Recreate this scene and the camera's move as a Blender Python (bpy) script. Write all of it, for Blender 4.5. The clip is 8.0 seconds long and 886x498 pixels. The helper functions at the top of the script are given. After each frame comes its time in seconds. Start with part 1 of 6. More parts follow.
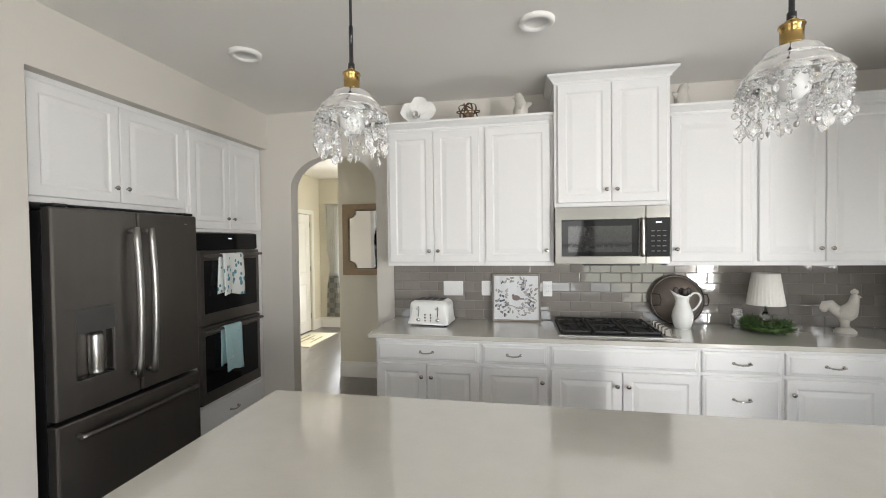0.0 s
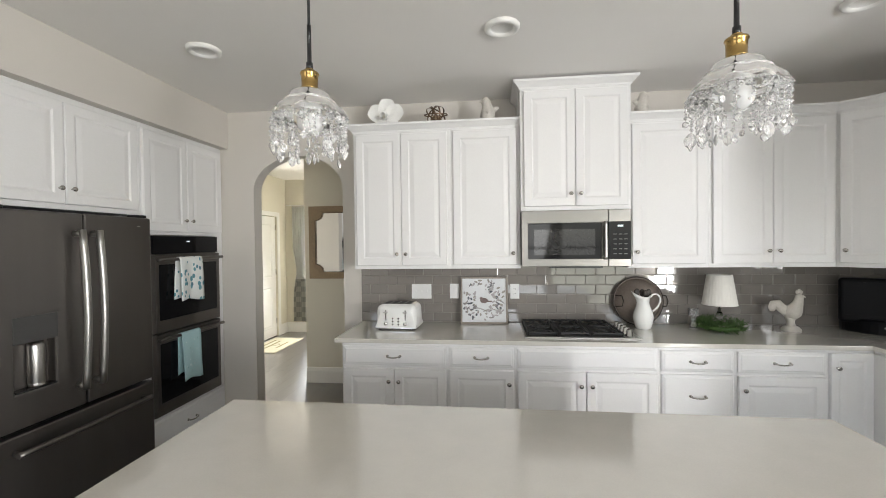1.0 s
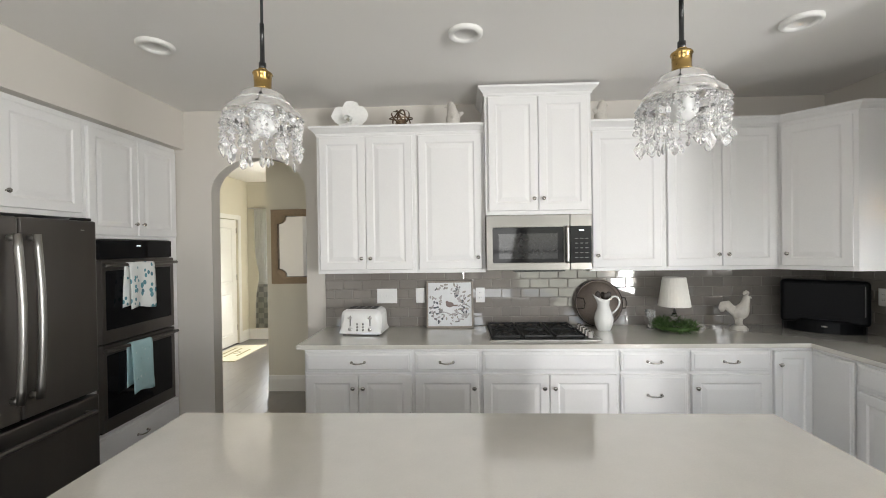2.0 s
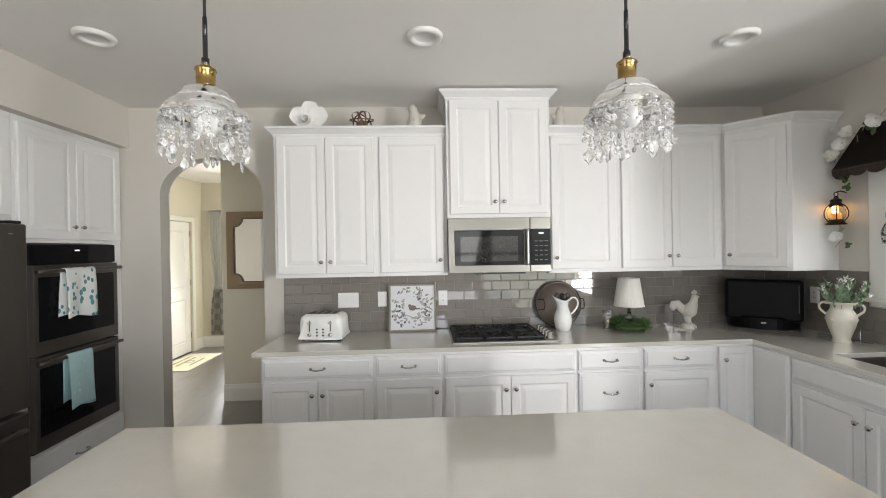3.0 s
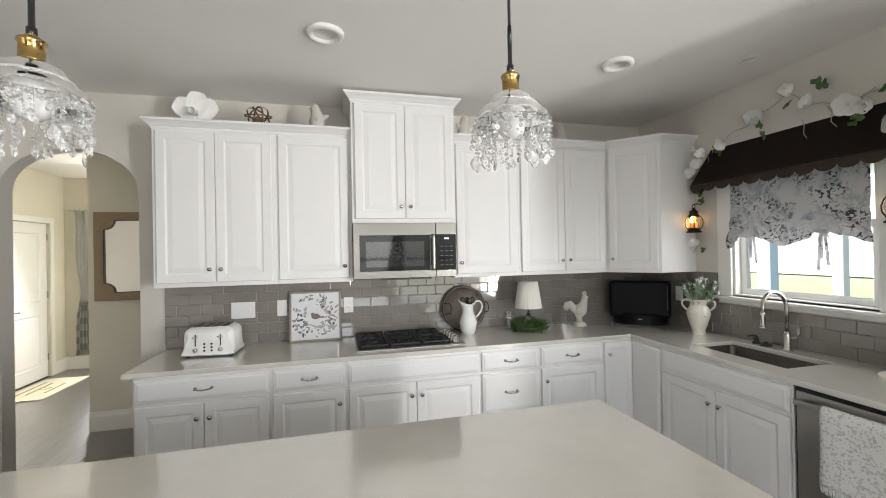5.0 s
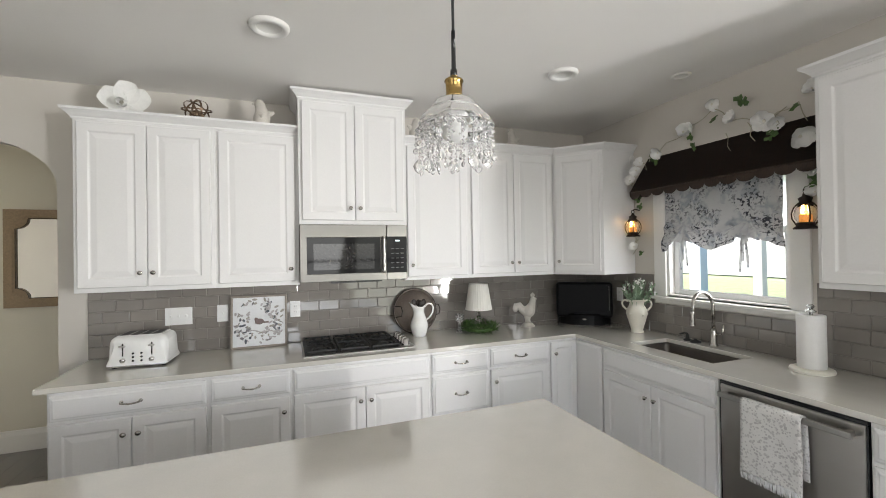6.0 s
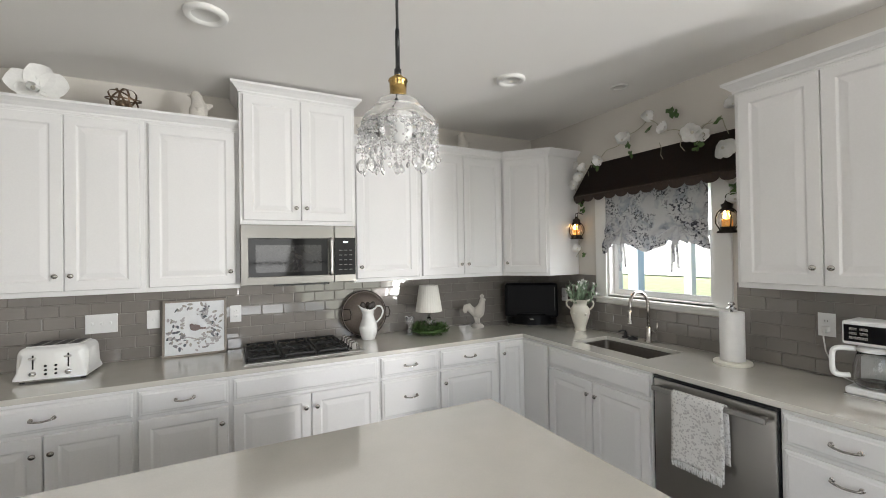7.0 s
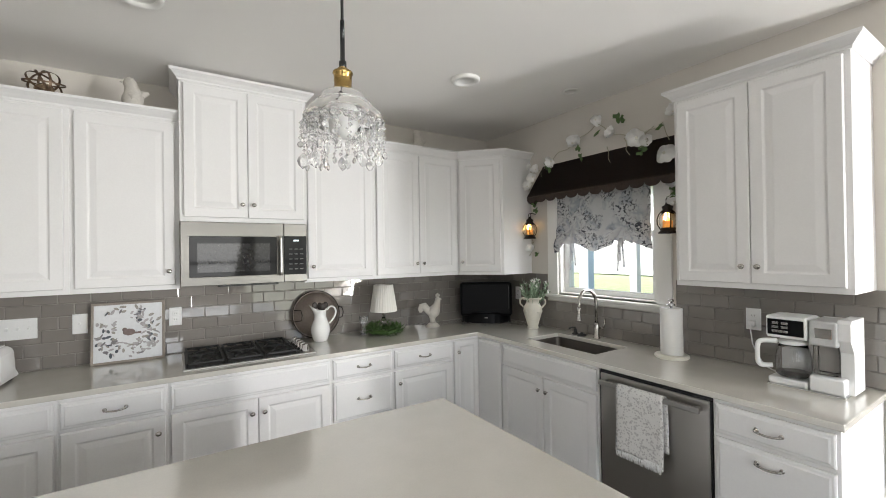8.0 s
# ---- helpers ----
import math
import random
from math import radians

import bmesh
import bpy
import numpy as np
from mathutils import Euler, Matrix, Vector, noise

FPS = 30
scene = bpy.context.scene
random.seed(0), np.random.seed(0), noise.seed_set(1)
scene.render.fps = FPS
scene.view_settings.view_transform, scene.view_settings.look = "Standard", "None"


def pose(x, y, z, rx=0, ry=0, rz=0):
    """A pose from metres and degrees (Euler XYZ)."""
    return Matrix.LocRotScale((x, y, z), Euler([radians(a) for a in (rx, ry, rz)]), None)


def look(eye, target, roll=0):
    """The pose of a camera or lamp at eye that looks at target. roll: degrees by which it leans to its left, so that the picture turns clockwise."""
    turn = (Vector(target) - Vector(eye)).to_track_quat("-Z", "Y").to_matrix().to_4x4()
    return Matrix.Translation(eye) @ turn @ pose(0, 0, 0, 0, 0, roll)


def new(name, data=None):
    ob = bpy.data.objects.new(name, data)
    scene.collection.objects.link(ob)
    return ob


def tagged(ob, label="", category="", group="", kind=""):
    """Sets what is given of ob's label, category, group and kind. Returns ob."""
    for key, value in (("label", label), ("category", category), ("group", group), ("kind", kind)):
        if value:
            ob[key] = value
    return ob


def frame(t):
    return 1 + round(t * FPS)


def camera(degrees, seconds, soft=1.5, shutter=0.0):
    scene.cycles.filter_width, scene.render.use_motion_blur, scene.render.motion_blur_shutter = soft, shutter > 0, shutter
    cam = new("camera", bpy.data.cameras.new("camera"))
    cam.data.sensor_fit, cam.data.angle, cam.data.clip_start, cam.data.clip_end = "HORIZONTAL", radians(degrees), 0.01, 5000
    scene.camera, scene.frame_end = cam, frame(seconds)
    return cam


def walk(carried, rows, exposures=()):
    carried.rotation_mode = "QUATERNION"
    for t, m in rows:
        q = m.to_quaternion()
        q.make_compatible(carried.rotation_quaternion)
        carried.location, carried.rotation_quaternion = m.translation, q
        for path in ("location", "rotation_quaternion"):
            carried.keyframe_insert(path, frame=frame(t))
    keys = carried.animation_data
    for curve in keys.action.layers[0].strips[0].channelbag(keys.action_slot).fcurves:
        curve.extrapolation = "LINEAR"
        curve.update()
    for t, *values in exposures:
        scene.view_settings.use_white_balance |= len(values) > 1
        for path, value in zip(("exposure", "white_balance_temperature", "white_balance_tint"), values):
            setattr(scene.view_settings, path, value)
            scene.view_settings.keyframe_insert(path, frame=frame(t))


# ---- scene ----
cam = camera(94.1, 8.0, soft=0.95)
PATH = [
    (0, (0.311, 0.251, 1.563), (-0.053, 2.217, 1.522), -0.7),
    (0.5, (0.322, 0.256, 1.562), (0.023, 2.233, 1.527), -0.7),
    (1, (0.334, 0.266, 1.567), (0.108, 2.253, 1.536), -0.7),
    (1.5, (0.346, 0.271, 1.57), (0.194, 2.266, 1.547), -0.7),
    (3, (0.388, 0.285, 1.574), (0.477, 2.283, 1.568), -1.0),
    (3.5, (0.402, 0.287, 1.573), (0.584, 2.279, 1.572), -1.1),
    (4, (0.419, 0.293, 1.579), (0.703, 2.273, 1.578), -1.1),
    (4.5, (0.434, 0.298, 1.573), (0.825, 2.259, 1.58), -1.1),
    (5, (0.452, 0.302, 1.576), (0.948, 2.239, 1.586), -1.1),
    (6.5, (0.493, 0.302, 1.581), (1.303, 2.131, 1.599), -0.9),
    (7, (0.505, 0.303, 1.581), (1.419, 2.082, 1.6), -0.9),
    (7.5, (0.521, 0.304, 1.58), (1.531, 2.03, 1.595), -0.8),
    (8, (0.537, 0.303, 1.579), (1.624, 1.982, 1.592), -0.8),
]
walk(cam, [(t, look(eye, target, roll)) for t, eye, target, roll in PATH], exposures=[(0.0, 0.87), (4.0, 0.86), (8.0, 0.79)])

# ---- world and lights ----
world = bpy.data.worlds.new("sky")
scene.world = world
world.use_nodes = True
wn = world.node_tree.nodes
sky = wn.new("ShaderNodeTexSky")
sky.sky_type, sky.sun_disc, sky.sun_elevation, sky.sun_rotation = "NISHITA", False, radians(48), radians(-84)
world.node_tree.links.new(sky.outputs[0], wn["Background"].inputs[0])
wn["Background"].inputs[1].default_value = 0.15
sun = new("sun", bpy.data.lights.new("sun", "SUN"))
sun.data.energy, sun.data.angle, sun.data.color = 5.0, radians(0.5), (1.0, 0.95, 0.88)
sun.matrix_world = look((0, 0, 0), (0.665, -0.07, -0.743))


def area_light(name, eye, target, wide, high, watts, color):
    """Daylight as an area lamp in a window or door opening; some openings are added."""
    ob = new(name, bpy.data.lights.new(name, "AREA"))
    ob.data.shape, ob.data.size, ob.data.size_y = "RECTANGLE", wide, high
    ob.data.energy, ob.data.color = watts, color
    ob.matrix_world = look(eye, target)
    return ob


DAY = (0.99, 0.99, 0.995)
area_light("door_light", (4.30, -2.95, 1.15), (-0.8, 1.5, 3.4), 0.34, 2.2, 156, DAY)
area_light("patio_light", (2.75, -2.95, 1.15), (1.2, 0, 1.3), 1.8, 2.2, 10, DAY)
area_light("daylight_and_fill", (5.75, -2.93, 1.45), (0.5, 0, 1.75), 0.9, 1.9, 46, DAY)
# fill added to brighten the sink cabinets; its rear window is added too
area_light("daylight_and_fill", (0.65, -2.95, 1.70), (2.4, 2.0, -0.4), 2.1, 1.4, 26, DAY)
# added fill from the left for cabinets that face it
area_light("daylight_and_fill", (-1.98, -1.4, 1.55), (2.6, 1.5, 0.2), 1.7, 1.0, 6, DAY)
area_light("daylight_and_fill", (3.30, 2.28, 1.45), (0, 2.28, 1.45), 0.75, 0.4, 3, DAY)
area_light("daylight_and_fill", (-2.30, 7.10, 1.45), (-0.7, 3.9, 0.2), 0.9, 1.5, 30, (1.0, 0.985, 0.95))

# ---- materials ----
def material(name, color, rough=0.5, metal=0.0, vary=0.06, scale=6.0, bump=0.0, bscale=60.0, coat=0.0, spread=0.0, stretch=(1, 1, 1), patchy=0.06):
    """A surface with soft large stains, fine grain and, where asked, relief and a tone of its own for each object."""
    m = bpy.data.materials.new(name)
    m.use_nodes = True
    n, l = m.node_tree.nodes, m.node_tree.links
    b = n["Principled BSDF"]
    co = n.new("ShaderNodeTexCoord")
    mp = n.new("ShaderNodeMapping")
    mp.inputs["Scale"].default_value = stretch
    l.new(co.outputs["Object"], mp.inputs[0])
    big, small = n.new("ShaderNodeTexNoise"), n.new("ShaderNodeTexNoise")
    for tex, sc, det in ((big, scale, 3), (small, bscale, 4)):
        tex.inputs["Scale"].default_value, tex.inputs["Detail"].default_value = sc, det
        l.new(mp.outputs[0], tex.inputs["Vector"])
    add = n.new("ShaderNodeMath")
    add.operation = "ADD"
    l.new(big.outputs["Fac"], add.inputs[0])
    l.new(small.outputs["Fac"], add.inputs[1])
    ramp = n.new("ShaderNodeMapRange")
    ramp.inputs["From Min"].default_value, ramp.inputs["From Max"].default_value = 0.6, 1.4
    ramp.inputs["To Min"].default_value, ramp.inputs["To Max"].default_value = 1 - vary, 1 + vary
    l.new(add.outputs[0], ramp.inputs["Value"])
    last = ramp.outputs[0]
    if spread:
        info, mr, mul = n.new("ShaderNodeObjectInfo"), n.new("ShaderNodeMapRange"), n.new("ShaderNodeMath")
        mr.inputs["To Min"].default_value, mr.inputs["To Max"].default_value = 1 - spread, 1 + spread
        l.new(info.outputs["Random"], mr.inputs["Value"])
        mul.operation = "MULTIPLY"
        l.new(last, mul.inputs[0])
        l.new(mr.outputs[0], mul.inputs[1])
        last = mul.outputs[0]
    vm = n.new("ShaderNodeVectorMath")
    vm.operation = "SCALE"
    vm.inputs[0].default_value = color
    l.new(last, vm.inputs["Scale"])
    l.new(vm.outputs[0], b.inputs["Base Color"])
    rr = n.new("ShaderNodeMapRange")
    rr.inputs["To Min"].default_value, rr.inputs["To Max"].default_value = max(0, rough - patchy), min(1, rough + patchy)
    l.new(big.outputs["Fac"], rr.inputs["Value"])
    l.new(rr.outputs[0], b.inputs["Roughness"])
    b.inputs["Metallic"].default_value, b.inputs["Coat Weight"].default_value = metal, coat
    if bump:
        bp = n.new("ShaderNodeBump")
        bp.inputs["Strength"].default_value, bp.inputs["Distance"].default_value = bump, 0.002
        l.new(small.outputs["Fac"], bp.inputs["Height"])
        l.new(bp.outputs[0], b.inputs["Normal"])
    return m


def glass(name, color=(1, 1, 1), rough=0.0, ior=1.45):
    m = bpy.data.materials.new(name)
    m.use_nodes = True
    b = m.node_tree.nodes["Principled BSDF"]
    b.inputs["Base Color"].default_value = (*color, 1)
    b.inputs["Roughness"].default_value, b.inputs["IOR"].default_value = rough, ior
    b.inputs["Transmission Weight"].default_value = 1.0
    return m


def glow(name, color, strength):
    m = bpy.data.materials.new(name)
    m.use_nodes = True
    b = m.node_tree.nodes["Principled BSDF"]
    b.inputs["Base Color"].default_value = (*color, 1)
    b.inputs["Emission Color"].default_value, b.inputs["Emission Strength"].default_value = (*color, 1), strength
    return m


def spotted(name, base, spots, scale=30.0, low=0.42, high=0.5, rough=0.85, squash=(1, 1, 1), second=None):
    """Cloth or print: a pale ground with scattered darker motifs."""
    m = material(name, base, rough, vary=0.05, scale=8, bump=0.25, bscale=300)
    n, l = m.node_tree.nodes, m.node_tree.links
    b = n["Principled BSDF"]
    co, mp, v, v2 = n.new("ShaderNodeTexCoord"), n.new("ShaderNodeMapping"), n.new("ShaderNodeTexVoronoi"), n.new("ShaderNodeTexNoise")
    mp.inputs["Scale"].default_value = squash
    l.new(co.outputs["Object"], mp.inputs[0])
    l.new(mp.outputs[0], v.inputs["Vector"])
    l.new(mp.outputs[0], v2.inputs["Vector"])
    v.inputs["Scale"].default_value, v2.inputs["Scale"].default_value = scale, scale * 0.35
    mul = n.new("ShaderNodeMath")
    mul.operation = "ADD"
    l.new(v.outputs["Distance"], mul.inputs[0])
    l.new(v2.outputs["Fac"], mul.inputs[1])
    rp = n.new("ShaderNodeValToRGB")
    rp.color_ramp.elements[0].position, rp.color_ramp.elements[1].position = low, high
    rp.color_ramp.elements[0].color, rp.color_ramp.elements[1].color = (1, 1, 1, 1), (0, 0, 0, 1)
    sc = n.new("ShaderNodeMath")
    sc.operation = "MULTIPLY"
    sc.inputs[1].default_value = 0.62
    l.new(mul.outputs[0], sc.inputs[0])
    l.new(sc.outputs[0], rp.inputs[0])
    mix, pick = n.new("ShaderNodeMix"), n.new("ShaderNodeMix")
    mix.data_type = pick.data_type = "RGBA"
    pick.inputs["A"].default_value, pick.inputs["B"].default_value = (*spots, 1), (*(second or spots), 1)
    sep = n.new("ShaderNodeSeparateColor")
    l.new(v.outputs["Color"], sep.inputs[0])
    l.new(sep.outputs[0], pick.inputs["Factor"])
    was = b.inputs["Base Color"].links[0].from_socket
    l.new(rp.outputs[0], mix.inputs["Factor"])
    l.new(was, mix.inputs["A"])
    l.new(pick.outputs["Result"], mix.inputs["B"])
    l.new(mix.outputs["Result"], b.inputs["Base Color"])
    return m


WALL = material("wall paint", (0.63, 0.595, 0.545), 0.75, vary=0.03, scale=1.5, bump=0.12, bscale=220)
CEIL = material("ceiling paint", (0.85, 0.83, 0.80), 0.85, vary=0.03, scale=1.2, bump=0.2, bscale=160)
HALL = material("cream wall paint", (0.70, 0.665, 0.565), 0.75, vary=0.03, scale=1.5, bump=0.12, bscale=220)
TRIM = material("white trim paint", (0.80, 0.79, 0.76), 0.35, vary=0.02, scale=3, bump=0.03, bscale=90)
CAB = material("white cabinet paint", (0.765, 0.758, 0.75), 0.48, vary=0.025, scale=2.5, bump=0.03, bscale=120)
QUARTZ = material("pale quartz", (0.62, 0.595, 0.54), 0.12, vary=0.05, scale=9, bscale=260, coat=1.0, patchy=0.02)
QUARTZ.node_tree.nodes["Principled BSDF"].inputs["IOR"].default_value = 1.65
QUARTZ.node_tree.nodes["Principled BSDF"].inputs["Coat Roughness"].default_value = 0.07
TILE = material("taupe glazed tile", (0.225, 0.205, 0.185), 0.05, vary=0.05, scale=5, bump=0.04, bscale=14, patchy=0.02, coat=0.9, spread=0.06)
GROUT = material("pale grout", (0.29, 0.27, 0.245), 0.8, vary=0.05, bump=0.2, bscale=300)
STEEL = material("brushed steel", (0.46, 0.445, 0.42), 0.33, 1.0, vary=0.02, scale=2, bscale=160, stretch=(0.3, 0.3, 10), patchy=0.015)
DARK_STEEL = material("satin steel", (0.195, 0.187, 0.172), 0.30, 1.0, vary=0.02, scale=2, bscale=160, stretch=(10, 0.3, 0.3), patchy=0.015)
BARS = material("satin steel bar", (0.40, 0.39, 0.37), 0.36, 1.0, vary=0.03, scale=6, patchy=0.02)
SLATE = material("dark slate steel", (0.15, 0.138, 0.128), 0.34, 0.85, vary=0.06, scale=2, bscale=150, bump=0.006, stretch=(10, 10, 0.4), patchy=0.03)
BLACK = material("black enamel", (0.012, 0.012, 0.013), 0.22, vary=0.1, scale=8)
BLACKGLASS = material("black glass", (0.008, 0.008, 0.009), 0.05, vary=0.05, patchy=0.02)
BLACKGLASS.node_tree.nodes["Principled BSDF"].inputs["Specular IOR Level"].default_value = 0.22
SINK = material("dull sink steel", (0.12, 0.108, 0.096), 0.36, 0.9, vary=0.08, scale=6)
DULL = material("dull black screen", (0.005, 0.005, 0.006), 0.34, vary=0.05)
DULL.node_tree.nodes["Principled BSDF"].inputs["Specular IOR Level"].default_value = 0.10
IRON = material("cast iron", (0.02, 0.02, 0.02), 0.55, vary=0.15, scale=20, bump=0.3, bscale=200)
NICKEL = material("satin nickel", (0.46, 0.44, 0.41), 0.22, 1.0, vary=0.05, scale=30)
CHROME = material("polished chrome", (0.75, 0.75, 0.75), 0.08, 1.0, vary=0.02)
BRASS = material("aged brass", (0.40, 0.27, 0.10), 0.16, 1.0, vary=0.12, scale=40)
RUBBER = material("black rubber", (0.02, 0.02, 0.02), 0.6, vary=0.1)
PLASTIC = material("white plastic", (0.80, 0.80, 0.79), 0.3, vary=0.02, scale=4)
CERAMIC = material("white glazed ceramic", (0.82, 0.82, 0.80), 0.08, vary=0.02, scale=8, coat=0.4)
CLEAR = glass("clear glass")
PANE = glass("window glass", ior=1.05)


# ---- mesh tools ----
def box(bm, x0, y0, z0, x1, y1, z1, bevel=0.0, seg=2):
    """A box between two corners, its edges rounded by bevel."""
    vs = bmesh.ops.create_cube(bm, size=1.0)["verts"]
    for v in vs:
        v.co = Vector(((x0 + x1) / 2 + v.co.x * (x1 - x0), (y0 + y1) / 2 + v.co.y * (y1 - y0), (z0 + z1) / 2 + v.co.z * (z1 - z0)))
    if bevel:
        es = list({e for v in vs for e in v.link_edges})
        bmesh.ops.bevel(bm, geom=es, offset=bevel, segments=seg, profile=0.5, affect="EDGES", clamp_overlap=True)
    return bm


def boxed(*args, **kw):
    return box(bmesh.new(), *args, **kw)


def lathe(bm, profile, at=(0, 0, 0), seg=24, turn=None, ripple=None):
    """Turns (radius, height) pairs round an axis through at; the ends close. ripple(angle, i) scales the radius."""
    turn = turn or Matrix.Identity(4)
    rings = []
    for i, (r, h) in enumerate(profile):
        if r < 1e-5:
            rings.append([bm.verts.new(turn @ Vector((0, 0, h)) + Vector(at))])
            continue
        ring = []
        for k in range(seg):
            a = 2 * math.pi * k / seg
            q = r * (ripple(a, i) if ripple else 1)
            ring.append(bm.verts.new(turn @ Vector((q * math.cos(a), q * math.sin(a), h)) + Vector(at)))
        rings.append(ring)
    for a, b in zip(rings, rings[1:]):
        if len(a) == 1 and len(b) == 1:
            continue
        for k in range(seg):
            j = (k + 1) % seg
            if len(a) == 1:
                f = (a[0], b[j], b[k])[::-1]
            elif len(b) == 1:
                f = (a[k], a[j], b[0])
            else:
                f = (a[k], a[j], b[j], b[k])
            bm.faces.new(f).smooth = True
    return bm


def tube(bm, pts, r, seg=10, closed=False, taper=None):
    """A round rod along pts."""
    pts = [Vector(p) for p in pts]
    n = len(pts)
    rings = []
    up = None
    for i, p in enumerate(pts):
        a = pts[(i - 1) % n] if (closed or i > 0) else p
        b = pts[(i + 1) % n] if (closed or i < n - 1) else p
        d = (b - a).normalized()
        if up is None:
            up = d.orthogonal().normalized()
        up = (up - d * up.dot(d)).normalized()
        side = d.cross(up)
        q = r * (taper(i / (n - 1)) if taper else 1)
        rings.append([bm.verts.new(p + (up * math.cos(2 * math.pi * k / seg) + side * math.sin(2 * math.pi * k / seg)) * q) for k in range(seg)])
    for i in range(n if closed else n - 1):
        a, b = rings[i], rings[(i + 1) % n]
        for k in range(seg):
            j = (k + 1) % seg
            bm.faces.new((a[k], a[j], b[j], b[k])).smooth = True
    if not closed:
        bm.faces.new(rings[0][::-1])
        bm.faces.new(rings[-1])
    return bm


def curve(pts, n=6):
    """A smooth line through pts."""
    p = [Vector(q) for q in pts]
    p = [2 * p[0] - p[1]] + p + [2 * p[-1] - p[-2]]
    out = []
    for a, b, c, d in zip(p, p[1:], p[2:], p[3:]):
        for k in range(n):
            u = k / n
            out.append(0.5 * (2 * b + (c - a) * u + (2 * a - 5 * b + 4 * c - d) * u * u + (3 * b - a - 3 * c + d) * u ** 3))
    return out + [p[-2]]


def ball(bm, at, r, seg=16, flat=(1, 1, 1)):
    m = Matrix.Translation(at) @ Matrix.Diagonal((r * flat[0], r * flat[1], r * flat[2], 1))
    for v in bmesh.ops.create_uvsphere(bm, u_segments=seg, v_segments=max(6, seg // 2), radius=1.0, matrix=m)["verts"]:
        for f in v.link_faces:
            f.smooth = True
    return bm


def prism(bm, outline, axis, lo, hi):
    """A slab whose outline lies across the axis (0 x, 1 y, 2 z), from lo to hi."""
    def at(p, h):
        p = list(p)
        p.insert(axis, h)
        return bm.verts.new(p)
    a, b = [at(p, lo) for p in outline], [at(p, hi) for p in outline]
    bm.faces.new(a)
    bm.faces.new(b[::-1])
    for i in range(len(a)):
        j = (i + 1) % len(a)
        bm.faces.new((a[j], a[i], b[i], b[j]))
    bmesh.ops.recalc_face_normals(bm, faces=bm.faces)
    return bm


def sweep(bm, path, profile, closed=False):
    """Sweeps (out, up) pairs along a flat path of (x, y, z); out points to the right of the way, corners are mitred."""
    pts = [Vector(p) for p in path]
    n = len(pts)
    rows = []
    for i, p in enumerate(pts):
        d0 = (p - pts[i - 1]).normalized() if (i or closed) else (pts[1] - p).normalized()
        d1 = (pts[(i + 1) % n] - p).normalized() if (i < n - 1 or closed) else d0
        n0, n1 = Vector((d0.y, -d0.x, 0)), Vector((d1.y, -d1.x, 0))
        mid = (n0 + n1).normalized()
        mid = mid / max(0.3, mid.dot(n0))
        rows.append([bm.verts.new(p + mid * o + Vector((0, 0, u))) for o, u in profile])
    k = len(profile)
    for i in range(n if closed else n - 1):
        a, b = rows[i], rows[(i + 1) % n]
        for j in range(k):
            bm.faces.new((a[j], b[j], b[(j + 1) % k], a[(j + 1) % k]))
    if not closed:
        bm.faces.new(rows[0])
        bm.faces.new(rows[-1][::-1])
    bmesh.ops.recalc_face_normals(bm, faces=bm.faces)
    return bm


def rings(bm, w, h, steps, x=0.0, z=0.0):
    """A panel front towards -y from nested rectangles (inset, y); the last one is filled, the first one too, behind."""
    rows = []
    for inset, y in steps:
        rows.append([bm.verts.new(c) for c in ((x + inset, y, z + inset), (x + w - inset, y, z + inset), (x + w - inset, y, z + h - inset), (x + inset, y, z + h - inset))])
    for a, b in zip(rows, rows[1:]):
        for i in range(4):
            j = (i + 1) % 4
            bm.faces.new((a[i], a[j], b[j], b[i]))
    bm.faces.new(rows[0][::-1])
    bm.faces.new(rows[-1])
    bmesh.ops.recalc_face_normals(bm, faces=bm.faces)
    return bm


def mesh_of(name, bm, mat):
    me = bpy.data.meshes.new(name)
    bm.to_mesh(me)
    bm.free()
    for m in (mat if isinstance(mat, (list, tuple)) else [mat]):
        me.materials.append(m)
    return me


def part(name, bm, mat, parent=None, label=""):
    """One mesh object under a thing or under a part."""
    ob = new(name, mesh_of(name, bm, mat))
    ob.parent = parent
    return tagged(ob, label)


def thing(name, m, label, category, group=""):
    ob = new(name)
    ob.empty_display_size = 0.1
    ob.matrix_basis = m
    return tagged(ob, label, category, group)


def struct(name, bm, mat, label="", category=""):
    ob = part(name, bm, mat)
    return tagged(ob, label, category, kind="structure")


def thicken(bm, t):
    """Gives a sheet its thickness; the cut edges stay sharp."""
    old = set(bm.faces)
    bmesh.ops.solidify(bm, geom=bm.faces[:], thickness=t)
    bmesh.ops.recalc_face_normals(bm, faces=bm.faces)
    for f in bm.faces:
        if f not in old and f.calc_area() < 1:
            s = sorted(e.calc_length() for e in f.edges)
            f.smooth = s[0] > t * 1.5
    return bm


def smooth(bm):
    for f in bm.faces:
        f.smooth = True
    return bm


BACK, RIGHT, LEFT = 0, -90, 90     # turns of units whose fronts look along -y, -x, +x

# ---- the room ----
W, R, CZ = 3.65, 3.26, 2.720        # back wall, right wall, ceiling
T = 0.12
LX = -1.93                          # face of the wall and bulkhead round the tall units

